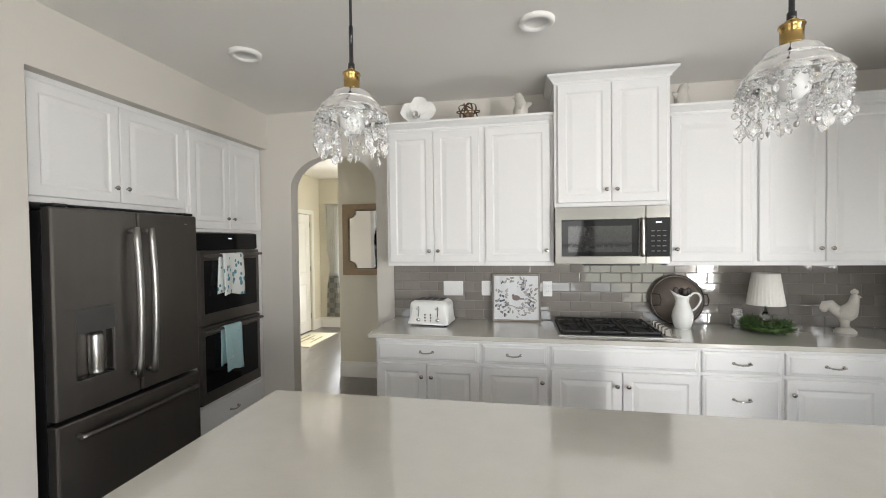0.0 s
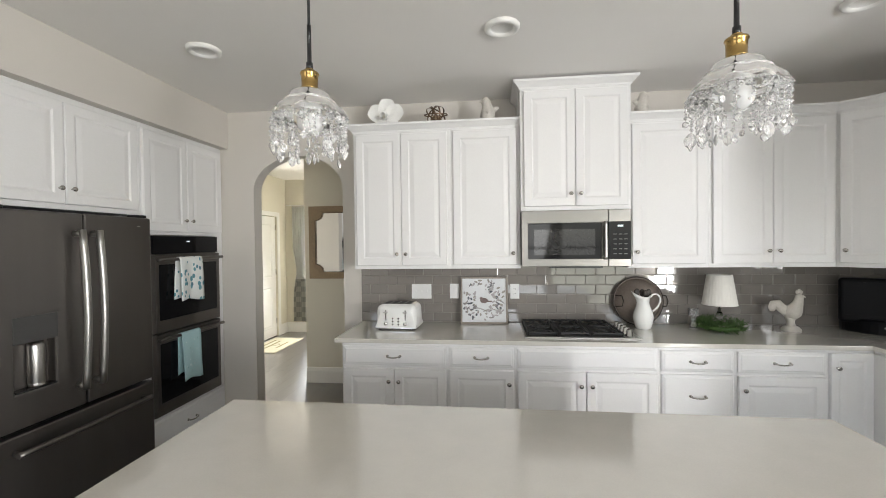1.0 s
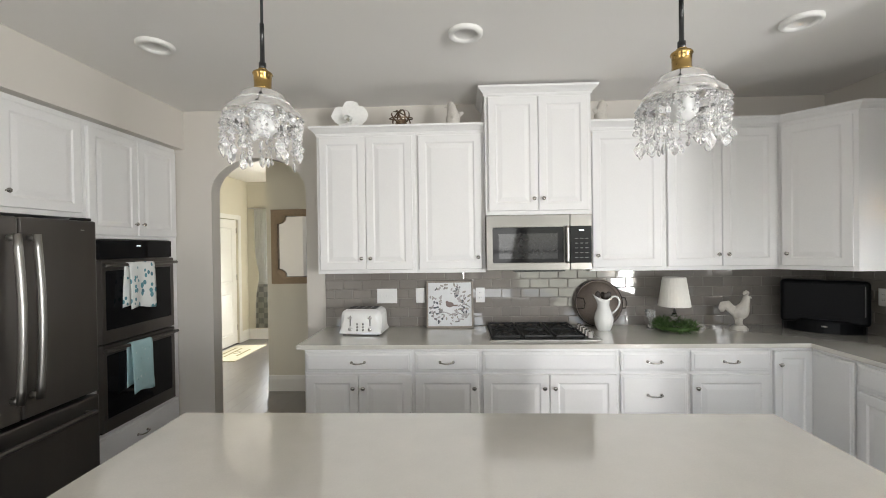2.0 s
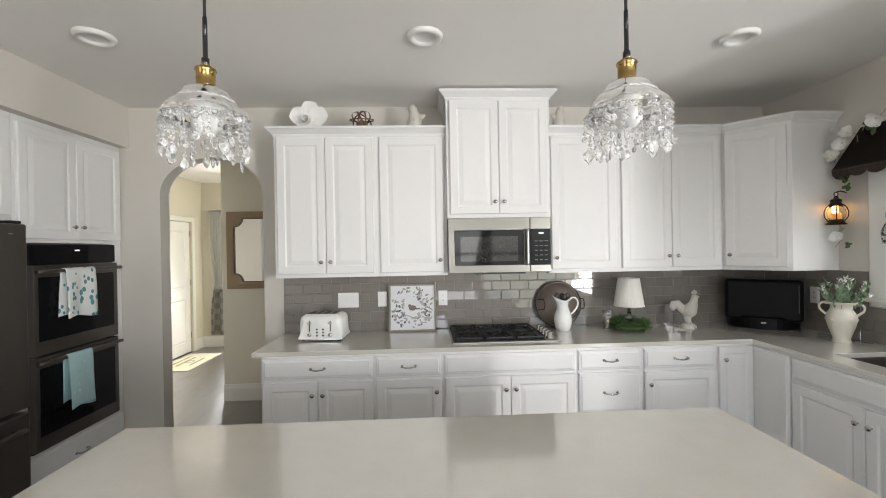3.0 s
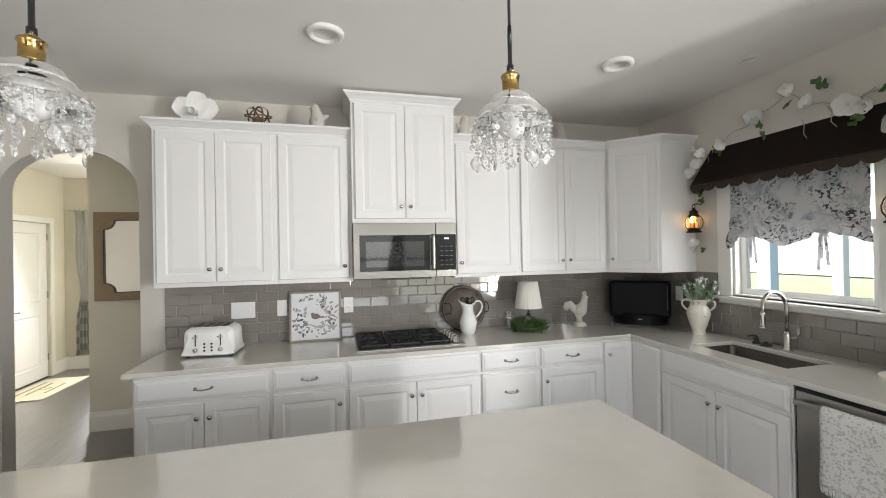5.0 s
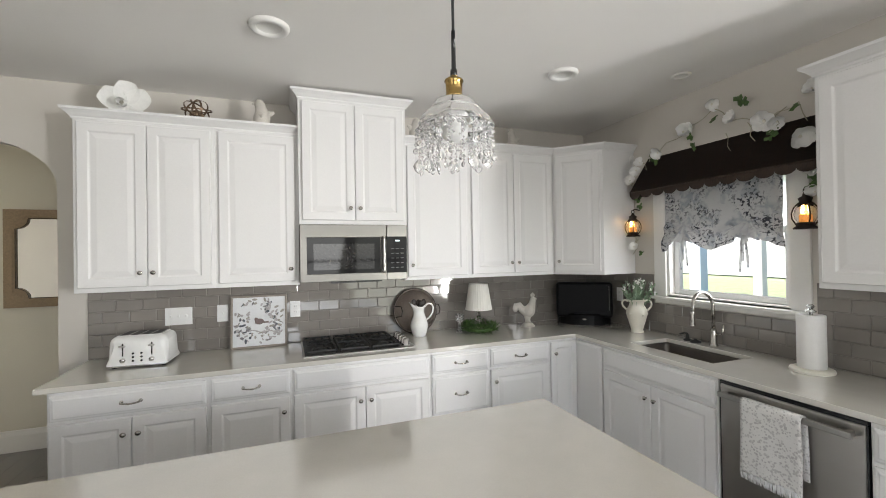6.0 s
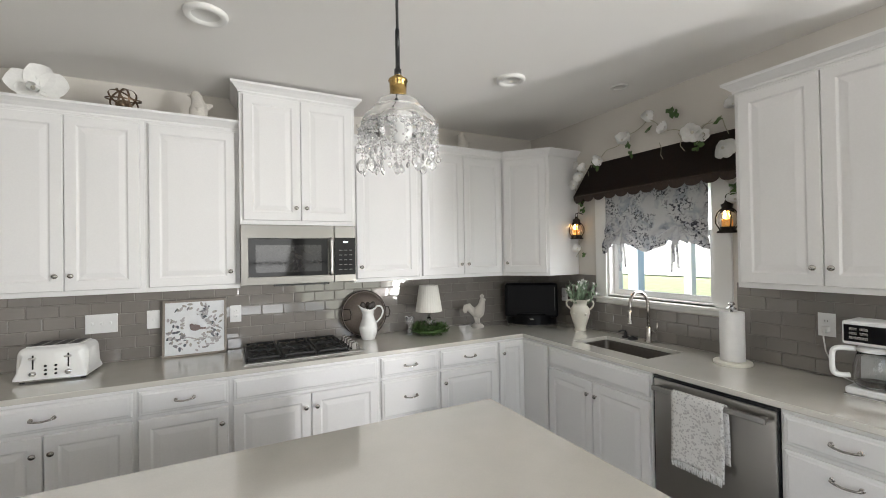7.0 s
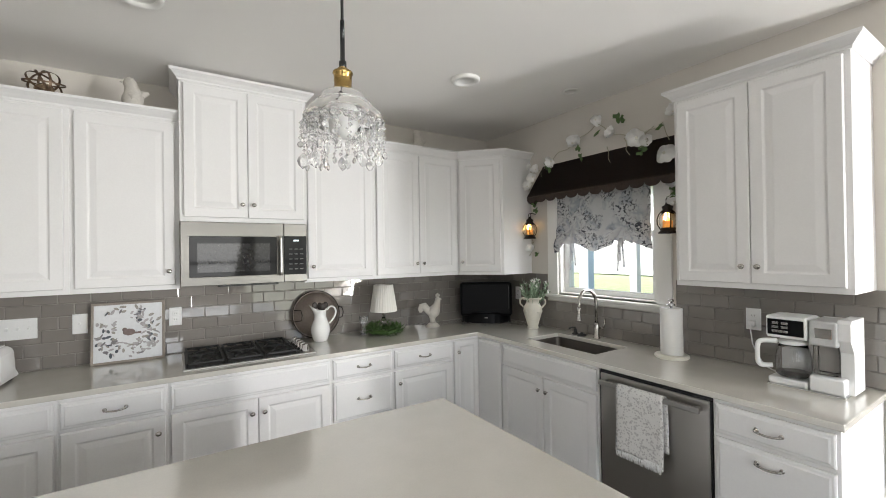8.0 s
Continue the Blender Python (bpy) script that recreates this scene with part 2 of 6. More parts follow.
# floor: dark planks, as separate boards where the hall shows them
struct("floor", box(boxed(-3.45, 0.66, -0.1, R + 0.14, 7.42, -0.004), LX - 0.1, -3.12, -0.1, 6.9, 0.66, -0.004), material("dark underfloor", (0.05, 0.045, 0.04), 0.6), "dark timber subfloor", "floor")
struct("ceiling", box(boxed(-3.45, 0.66, CZ, R + 0.14, 7.42, CZ + 0.15), LX - 0.1, -3.12, CZ, 6.9, 0.66, CZ + 0.15), CEIL, "white painted ceiling", "ceiling")



def wall_with(axis, lo, hi, a, b, holes, z1=CZ):
    """A wall with rectangular openings (from, to, sill, head), running along x (axis 0) or y (axis 1)."""
    bm = bmesh.new()
    def slab(p, q, z0, z2):
        if axis == 0:
            box(bm, p, lo, z0, q, hi, z2)
        else:
            box(bm, lo, p, z0, hi, q, z2)
    at = a
    for p, q, s, h in holes:
        slab(at, p, 0, z1)
        if s > 0:
            slab(p, q, 0, s)
        slab(p, q, h, z1)
        at = q
    slab(at, b, 0, z1)
    return bm


def arch_wall():
    """The back wall with its arched passage."""
    bm = bmesh.new()
    x0, x1, zs, rise, n = -1.70, -0.90, 2.035, 0.29, 28
    cx, hw = (x0 + x1) / 2, (x1 - x0) / 2
    arc = [(cx - hw * math.cos(math.pi * i / n), zs + rise * math.sin(math.pi * i / n)) for i in range(n + 1)]
    prism(bm, [(-2.75, 0), (x0, 0), (x0, zs)] + [(-2.75, zs)], 1, W, W + T)
    prism(bm, [(x1, 0), (R + T, 0), (R + T, zs), (x1, zs)], 1, W, W + T)
    prism(bm, [(-2.75, zs)] + [p for p in arc] + [(R + T, zs), (R + T, CZ), (-2.75, CZ)], 1, W, W + T)
    bmesh.ops.remove_doubles(bm, verts=bm.verts, dist=1e-4)
    return bm


struct("wall_back", arch_wall(), WALL, "pale grey painted wall with an arched passage", "wall")
WY0, WY1, WZ0, WZ1 = 1.853, 2.705, 1.215, 2.16     # sink window opening
bm = bmesh.new()
box(bm, R, 0.66, 0, R + 0.14, WY0, CZ)
box(bm, R, WY1, 0, R + 0.14, W, CZ)
box(bm, R, WY0, 0, R + 0.14, WY1, WZ0)
box(bm, R, WY0, WZ1, R + 0.14, WY1, CZ)
struct("wall_right", bm, WALL, "pale grey painted wall with a window over the sink", "wall")
# left: drywall that frames the tall units, with a bulkhead over them
FILL_OPENING = (-2.30, -0.50, 1.0, 2.1)     # added opening for a fill lamp, in the wall beside the camera
struct("wall_left", wall_with(1, LX - 0.10, LX, -3.0, 1.79, [FILL_OPENING]), WALL, "pale grey painted wall beside the fridge recess", "wall")
struct("wall_left_return", boxed(-2.75, 1.69, 0, LX - 0.10, 1.79, CZ), WALL, "painted side of the fridge recess", "wall")
struct("wall_left_rear", boxed(-2.87, 1.69, 0, -2.75, W + T, CZ), WALL, "painted wall behind the tall units", "wall")
struct("bulkhead", boxed(-2.75, 1.79, 2.403, LX, W, CZ), WALL, "painted bulkhead over the tall units", "bulkhead")


# unseen room behind the camera, with tall windows; the first added for fill
REAR = [(-0.45, 1.70, 0.95, 2.45), (1.80, 3.70, 0.02, 2.40), (4.07, 4.53, 0.02, 2.40), (5.25, 6.25, 0.4, 2.45)]
struct("wall_rear", wall_with(0, -3.12, -3.0, LX - 0.1, 6.9, REAR), WALL, "painted wall with tall windows", "wall")
struct("wall_nook", boxed(6.78, -3.0, 0, 6.9, 0.66, CZ), WALL, "painted wall of the breakfast nook", "wall")
struct("wall_nook_back", boxed(R + 0.14, 0.54, 0, 6.78, 0.66, CZ), WALL, "painted wall of the breakfast nook", "wall")

# the hall beyond the arch
HY, FX, FY = 4.73, -3.30, 7.30
struct("wall_hall", boxed(-1.745, HY, 0, 0.6, HY + T, CZ), HALL, "cream hall wall", "wall")
struct("wall_hall_end", boxed(0.6, W + T, 0, 0.72, HY + T, CZ), HALL, "cream hall wall", "wall")
struct("wall_hall_side", boxed(-1.745, HY + T, 0, -1.625, FY, CZ), HALL, "cream hall wall", "wall")
struct("wall_foyer_door", wall_with(1, FX - T, FX, W + T, FY, [(6.225, 6.985, 0, 2.045)]), HALL, "cream foyer wall", "wall")
struct("wall_foyer", wall_with(0, FY, FY + T, FX - T, -1.625, [(-3.02, -1.75, 0.65, 2.2)]), HALL, "cream foyer wall with a window", "wall")
struct("wall_hall_near", boxed(FX - T, W, 0, -2.87, W + T, CZ), HALL, "cream hall wall", "wall")


def skirting(path):
    return sweep(bmesh.new(), path, [(0, 0), (0.016, 0), (0.016, 0.13), (0.012, 0.15), (0.008, 0.17), (0, 0.175)])


struct("baseboard_hall", skirting([(-1.745, HY, 0), (0.6, HY, 0)]), TRIM, "tall white painted baseboard", "baseboard")
struct("baseboard_foyer", skirting([(FX, 7.06, 0), (FX, FY, 0), (-1.75, FY, 0)]), TRIM, "white painted baseboard", "baseboard")

# ---- kitchen units ----
def knob(parent, x, z, y=-0.021):
    bm = lathe(bmesh.new(), [(0, 0), (0.005, 0), (0.005, 0.012), (0.0125, 0.017), (0.0135, 0.021), (0.011, 0.025), (0, 0.027)], seg=14, turn=pose(0, 0, 0, 90))
    for v in bm.verts:
        v.co.x *= 1.1
    ob = part("knob", bm, NICKEL, parent, "satin nickel knob")
    ob.location = (x, y, z)


def pull(parent, x, z, y=-0.021, wide=0.102):
    bm = bmesh.new()
    h = wide / 2
    tube(bm, curve([(-h * 0.86, 0, 0.001), (-h * 0.86, -0.016, 0.001), (-h * 0.70, -0.024, -0.002), (0, -0.0275, -0.006), (h * 0.70, -0.024, -0.002), (h * 0.86, -0.016, 0.001), (h * 0.86, 0, 0.001)], 4), 0.0044, 8)
    for s in (-1, 1):
        lathe(bm, [(0, 0.0), (0.0095, 0), (0.0090, 0.004), (0.0055, 0.006), (0, 0.006)], (s * h * 0.86, 0, 0), 12, pose(0, 0, 0, 90))
        ball(bm, (s * h * 0.84, -0.019, 0), 0.0066, 10)
    ob = part("pull", bm, NICKEL, parent, "satin nickel bow pull")
    ob.location = (x, y, z)


def door(parent, x0, z0, x1, z1, knob_at=None, name="door", mat=None):
    """A door leaf with a raised panel. knob_at: (side, end) with side l or r and end t or b."""
    w, h = x1 - x0, z1 - z0
    s = min(0.058, w * 0.2)
    bm = rings(bmesh.new(), w, h, [(0, -0.001), (0, -0.016), (0.004, -0.021), (s - 0.004, -0.021), (s + 0.001, -0.0180), (s + 0.005, -0.0155), (s + 0.010, -0.0151), (s + 0.038, -0.0195), (s + 0.042, -0.0197)])
    ob = part(name, bm, mat or CAB, parent)
    ob.location = (x0, 0, z0)
    if knob_at:
        knob(ob, 0.032 if knob_at[0] == "l" else w - 0.032, 0.085 if knob_at[1] == "b" else h - 0.085)
    return ob


def drawer(parent, x0, z0, x1, z1, pulled=True, below=None):
    w, h = x1 - x0, z1 - z0
    bm = rings(bmesh.new(), w, h, [(0, -0.001), (0, -0.012), (0.006, -0.016), (0.014, -0.017), (0.020, -0.021), (0.024, -0.021)])
    ob = part("drawer_front", bm, CAB, parent)
    ob.location = (x0, 0, z0)
    if pulled:
        pull(ob, w / 2, h - below if below else h / 2)
    return ob


def crown(name, parent, path, mat=CAB, k=1.0):
    prof = [(0, 0), (0.007, 0), (0.009, 0.012), (0.016, 0.018), (0.026, 0.030), (0.040, 0.042), (0.046, 0.046), (0.048, 0.060), (0, 0.060)]
    return part(name, sweep(bmesh.new(), path, [(o * k, u * k) for o, u in prof]), mat, parent)


G = 0.007      # the frame that shows round a leaf


def upper(x, w, z0, z1, y, turn, spec, label, depth=0.332, side_l=False, side_r=False, crowned=True):
    """A wall unit, its face at y, from x to x + w along its front. spec: 'l' or 'r' or 'pair': where the knob is."""
    m = (Matrix.Translation((x, y, z0)) if turn == BACK else Matrix.Translation((y, x, z0))) @ pose(0, 0, 0, 0, 0, turn)
    t = thing("wall_cabinet", m, label, "cabinet", "wall cabinets")
    h = z1 - z0
    part("body", boxed(0, 0, 0, w, depth, h, bevel=0.002), CAB, t)
    part("top_board", boxed(0.001, -0.02, h + 0.046, w - 0.001, depth - 0.002, h + 0.053), CAB, t)
    b, tp = 0.028, h - 0.02
    if spec == "pair":
        c = w / 2
        door(t, 0.022, b, c - 0.0015, tp, "rb")
        door(t, c + 0.0015, b, w - 0.022, tp, "lb")
    else:
        door(t, 0.022, b, w - 0.022, tp, spec + "b")
    if crowned:
        path = ([(0, depth, h - 0.004)] if side_l else []) + [(0, 0, h - 0.004), (w, 0, h - 0.004)] + ([(w, depth, h - 0.004)] if side_r else [])
        crown("crown", t, path)
    return t


UZ, UT, UF = 1.372, 2.405, 3.318
upper(-0.690, 0.736, UZ, UT, UF, BACK, "pair", "tall white two-door wall cabinet with raised panels", side_l=True)
upper(0.046, 0.510, UZ, UT, UF, BACK, "r", "white single-door wall cabinet beside the microwave")
upper(0.556, 0.752, 1.785, 2.645, 3.25, BACK, "pair", "white two-door cabinet over the microwave, taller and deeper", depth=0.398, side_l=True, side_r=True)
upper(1.308, 0.534, UZ, UT, UF, BACK, "l", "white single-door wall cabinet with a raised panel")
upper(1.842, 0.806, UZ, UT, UF, BACK, "pair", "white two-door wall cabinet beside the corner")
upper(1.552, 0.735, UZ, UT + 0.01, R - 0.332, RIGHT, "pair", "white two-door wall cabinet on the window wall", side_l=True, side_r=True)

# corner wall unit with a slanting door
t = thing("corner_cabinet", Matrix.Translation((0, 0, UZ)), "white corner wall cabinet with a slanting single door", "cabinet", "wall cabinets")
CX, CY = 2.648, 3.02
outline = [(CX, UF), (R - 0.332, CY), (R - 0.002, CY), (R - 0.002, W - 0.002), (CX, W - 0.002)]
part("body", prism(bmesh.new(), outline, 2, 0, UT - UZ), CAB, t)
dx, dy = R - 0.332 - CX, CY - UF
dl = math.hypot(dx, dy)
d = new("door_frame", mesh_of("door_frame", boxed(0, -0.006, 0, dl, 0.001, UT - UZ), CAB))
d.parent, d.matrix_basis = t, pose(CX, UF, 0, 0, 0, math.degrees(math.atan2(dy, dx)))
door(d, 0.02, 0.028, dl - 0.025, UT - UZ - 0.02, "lb").location.y = -0.006
crown("crown", t, [(CX, UF, UT - UZ - 0.004), (R - 0.332, CY, UT - UZ - 0.004), (R - 0.002, CY, UT - UZ - 0.004)])

BF, BT = 3.02, 0.884        # base unit fronts, top of the boxes


def base(x, w, y, turn, rows, label, depth=0.62, low=False, name="base_cabinet"):
    """A base unit with a kicked-back foot. rows: ('drawer' | 'blank' | 'doors' | 'l' | 'r', z0, z1)."""
    m = (Matrix.Translation((x, y, 0)) if turn == BACK else Matrix.Translation((y, x, 0))) @ pose(0, 0, 0, 0, 0, turn)
    t = thing(name, m, label, "cabinet", "base cabinets")
    bm = bmesh.new()
    if low:
        box(bm, 0, 0, 0.105, w, 0.02, BT)
        box(bm, 0, 0.02, 0.105, w, depth, 0.60)
    else:
        box(bm, 0, 0, 0.105, w, depth, BT, bevel=0.0015)
    part("body", bm, CAB, t)
    part("toe_kick", boxed(0.002, 0.07, 0, w - 0.002, 0.09, 0.104), CAB, t)
    for kind, z0, z1 in rows:
        if kind in ("drawer", "blank", "deep"):
            drawer(t, 0.012, z0, w - 0.012, z1, kind != "blank", 0.055 if kind == "deep" else None)
        elif kind == "doors":
            door(t, 0.012, z0, w / 2 - 0.002, z1, "rt")
            door(t, w / 2 + 0.002, z0, w - 0.012, z1, "lt")
        else:
            door(t, 0.012, z0, w - 0.012, z1, kind + "t")
    return t


DR, DO = (0.735, 0.866), (0.13, 0.715)
base(-0.690, 0.735, BF, BACK, [("drawer", *DR), ("doors", *DO)], "white base cabinet with one drawer over two doors")
base(0.045, 0.450, BF, BACK, [("drawer", *DR), ("r", *DO)], "white base cabinet with one drawer over one door")
base(0.495, 0.900, BF, BACK, [("blank", *DR), ("doors", *DO)], "white base cabinet under the cooktop with a blank panel")
base(1.395, 0.452, BF, BACK, [("drawer", *DR), ("drawer", 0.45, 0.715), ("drawer", 0.13, 0.43)], "white base cabinet with a stack of drawers")
base(1.847, 0.520, BF, BACK, [("drawer", *DR), ("l", *DO)], "white base cabinet with one drawer over one door")
base(2.367, 0.262, BF, BACK, [("l", 0.13, 0.866)], "narrow white corner base cabinet door")
BR = R - 0.63
base(3.018, 0.306, BR, RIGHT, [("blank", 0.13, 0.866)], "white corner panel beside the sink cabinet")
base(2.712, 0.855, BR, RIGHT, [("blank", *DR), ("doors", *DO)], "white sink cabinet with a blank panel over two doors", low=True)
base(1.240, 0.440, BR, RIGHT, [("drawer", *DR), ("deep", 0.43, 0.715), ("deep", 0.13, 0.41)], "white base cabinet with a stack of drawers at the counter's end")

# worktops
def slab_with_holes(cells_x, cells_y, keep, z0, z1, bevel=0.004):
    bm = bmesh.new()
    vs = {}
    def v(i, j):
        if (i, j) not in vs:
            vs[i, j] = bm.verts.new((cells_x[i], cells_y[j], z1))
        return vs[i, j]
    for i in range(len(cells_x) - 1):
        for j in range(len(cells_y) - 1):
            if keep((cells_x[i] + cells_x[i + 1]) / 2, (cells_y[j] + cells_y[j + 1]) / 2):
                bm.faces.new((v(i, j), v(i + 1, j), v(i + 1, j + 1), v(i, j + 1)))
    top = bm.faces[:]
    out = bmesh.ops.extrude_face_region(bm, geom=top)["geom"]
    for g in out:
        if isinstance(g, bmesh.types.BMVert):
            g.co.z = z0
    bmesh.ops.recalc_face_normals(bm, faces=bm.faces)
    bmesh.ops.dissolve_limit(bm, angle_limit=0.01, verts=bm.verts, edges=bm.edges)
    es = [e for e in bm.edges if len(e.link_faces) == 2 and e.calc_face_angle(0) > 0.5]
    bmesh.ops.bevel(bm, geom=es, offset=bevel, segments=2, profile=0.5, affect="EDGES", clamp_overlap=True)
    return bm


CT, CB = 0.914, 0.885
SX0, SX1, SY0, SY1 = 2.765, 3.105, 1.985, 2.59      # sink cut-out


def on_top(x, y):
    inside = (y > W - 0.65) or (x > R - 0.65)
    return inside and not (SX0 < x < SX1 and SY0 < y < SY1)


ob = struct("worktop", slab_with_holes([-0.742, R - 0.65, SX0, SX1, R - 0.002], [0.785, SY0, SY1, W - 0.65, W - 0.002], on_top, CB, CT), QUARTZ)
tagged(ob, "pale grey polished quartz worktop turning the corner", "worktop")

# island
t = thing("kitchen_island", Matrix.Translation((0, 0, 0)), "kitchen island with white panelled sides", "island")
part("body", boxed(-0.70, 1.05, 0, 1.50, 1.85, CB - 0.001, bevel=0.002), CAB, t)
for i in range(4):
    door(t, -0.68 + i * 0.545, 0.13, -0.68 + (i + 0.96) * 0.545, 0.866, name="panel").matrix_basis = Matrix.Translation((-0.66 + i * 0.545 + 0.52, 1.851, 0.13)) @ pose(0, 0, 0, 0, 0, 180)
ob = tagged(part("island_worktop", boxed(-0.752, 0.72, CB, 1.555, 1.893, CT, bevel=0.004), QUARTZ), "broad pale quartz worktop of the island, polished", "worktop")

# ---- appliances and sink ----
def upright(bm):
    """Turns a slab that lies in x, y to stand in x, z with its top towards -y."""
    for v in bm.verts:
        v.co = Vector((v.co.x, -v.co.z, v.co.y))
    bmesh.ops.recalc_face_normals(bm, faces=bm.faces)
    return bm


def bar_handle(bm, p, q, out, r=0.012, bow=0.0, n=12):
    """A handle from p to q on two feet, standing out towards -y and bowed."""
    p, q = Vector(p), Vector(q)
    pts = []
    for i in range(n + 1):
        s = i / n
        c = p.lerp(q, s)
        pts.append(c + Vector((0, -out - bow * math.sin(math.pi * s), 0)))
    tube(bm, pts, r, 12)
    d = (q - p).normalized()
    for e, k in ((p, 1), (q, -1)):
        tube(bm, [e + d * k * 0.02, e + d * k * 0.02 + Vector((0, -out, 0))], r * 0.9, 10)
    return bm


# fridge
t = thing("refrigerator", Matrix.Translation((-1.888, 1.848, 0)) @ pose(0, 0, 0, 0, 0, LEFT), "dark slate french-door refrigerator with a water dispenser", "refrigerator")
part("case", boxed(0.008, 0.075, 0.03, 0.900, 0.80, 1.735, bevel=0.006), BLACK, t)
ld = part("door", upright(slab_with_holes([0, 0.105, 0.295, 0.450], [0.70, 0.875, 1.105, 1.75], lambda x, y: not (0.105 < x < 0.295 and 0.875 < y < 1.105), -0.065, 0.0, 0.010)), SLATE, t)
rd = part("door", boxed(0.457, 0.0, 0.70, 0.906, 0.065, 1.75, bevel=0.010), SLATE, t)
fd = part("freezer_drawer", boxed(0, 0.0, 0.075, 0.906, 0.065, 0.680, bevel=0.010), SLATE, t)
part("handle", bar_handle(bmesh.new(), (0.405, 0, 0.80), (0.405, 0, 1.66), 0.045, 0.018, 0.022), BARS, ld, "bowed brushed steel handle")
part("handle", bar_handle(bmesh.new(), (0.502, 0, 0.80), (0.502, 0, 1.66), 0.045, 0.018, 0.022), BARS, rd, "bowed brushed steel handle")
part("handle", bar_handle(bmesh.new(), (0.075, 0, 0.60), (0.83, 0, 0.60), 0.045, 0.014, 0.012), SLATE, fd)
part("dispenser_recess", boxed(0.100, 0.055, 0.870, 0.300, 0.064, 1.110), SLATE, ld)
part("dispenser_panel", boxed(0.098, -0.004, 1.108, 0.302, 0.002, 1.235, bevel=0.002), material("dark grey panel", (0.07, 0.068, 0.066), 0.3, 0.3), ld)
part("dispenser_paddle", lathe(bmesh.new(), [(0, 0), (0.03, 0), (0.034, 0.02), (0.034, 0.2), (0.03, 0.215), (0, 0.215)], (0.225, 0.035, 0.880), 20), STEEL, ld)
part("drip_tray", boxed(0.108, -0.004, 0.872, 0.292, 0.05, 0.882, bevel=0.002), BLACK, ld)
part("badge", boxed(0.80, -0.002, 1.690, 0.822, 0.001, 1.696), STEEL, rd)
for i in range(2):
    part("hinge_cap", boxed(0.02 + i * 0.80, 0.01, 1.751, 0.085 + i * 0.80, 0.09, 1.768, bevel=0.004), BLACK, t)
part("plinth", boxed(0.01, 0.04, 0.0, 0.896, 0.10, 0.070, bevel=0.003), BLACK, t)

# cabinet over the fridge, and the tall oven unit
OX = -2.005
t = thing("wall_cabinet", Matrix.Translation((OX, 1.805, 1.775)) @ pose(0, 0, 0, 0, 0, LEFT), "white two-door cabinet over the refrigerator", "cabinet", "wall cabinets")
part("body", boxed(0, 0, 0, 0.985, 0.70, 0.64, bevel=0.002), CAB, t)
door(t, 0.020, 0.030, 0.487, 0.592, "rb")
door(t, 0.493, 0.030, 0.962, 0.592, "lb")
t = thing("oven_cabinet", Matrix.Translation((OX, 2.792, 0)) @ pose(0, 0, 0, 0, 0, LEFT), "tall white cabinet that holds the double oven", "cabinet")
bm = bmesh.new()
ow = 0.852
box(bm, 0, 0, 0.105, ow, 0.70, 0.355)
box(bm, 0, 0, 0.355, 0.070, 0.70, 1.648)
box(bm, 0.760, 0, 0.355, ow, 0.70, 1.648)
box(bm, 0, 0, 1.648, ow, 0.70, 2.415)
part("body", bm, CAB, t)
part("toe_kick", boxed(0.002, 0.07, 0, ow - 0.002, 0.09, 0.104), CAB, t)
door(t, 0.020, 1.672, 0.424, 2.367, "rb")
door(t, 0.430, 1.672, 0.832, 2.367, "lb")
drawer(t, 0.020, 0.118, 0.832, 0.340)

t = thing("double_oven", Matrix.Translation((OX + 0.010, 2.864, 0)) @ pose(0, 0, 0, 0, 0, LEFT) @ Matrix.Diagonal((0.927, 1, 1, 1)), "dark slate built-in double wall oven", "oven")
part("chassis", boxed(0.004, 0.022, 0.362, 0.736, 0.60, 1.640), BLACK, t)
part("trim_frame", boxed(0, 0.004, 0.360, 0.740, 0.022, 1.642, bevel=0.002), SLATE, t)
part("control_panel", boxed(0.006, -0.018, 1.512, 0.734, 0.004, 1.638, bevel=0.003), BLACKGLASS, t, "black glass control panel")
part("display", boxed(0.345, -0.0192, 1.596, 0.385, -0.0175, 1.604), glow("pale display", (0.8, 0.9, 1.0), 0.6), t)
for z0, z1 in ((0.955, 1.505), (0.372, 0.945)):
    dr = part("oven_door", upright(slab_with_holes([0.004, 0.040, 0.700, 0.736], [z0, z0 + 0.085, z1 - 0.070, z1], lambda x, y, a=z0 + 0.085, b=z1 - 0.070: not (0.040 < x < 0.700 and a < y < b), -0.004, 0.032, 0.004)), SLATE, t)
    part("oven_window", boxed(0.037, -0.028, z0 + 0.082, 0.703, -0.010, z1 - 0.067), BLACKGLASS, dr, "dark oven window glass")
    part("handle", bar_handle(bmesh.new(), (0.0, -0.030, z1 - 0.035), (0.740, -0.030, z1 - 0.035), 0.026, 0.0125), SLATE, dr)
part("vent", boxed(0.01, -0.010, 0.3625, 0.73, 0.004, 0.370), BLACK, t)


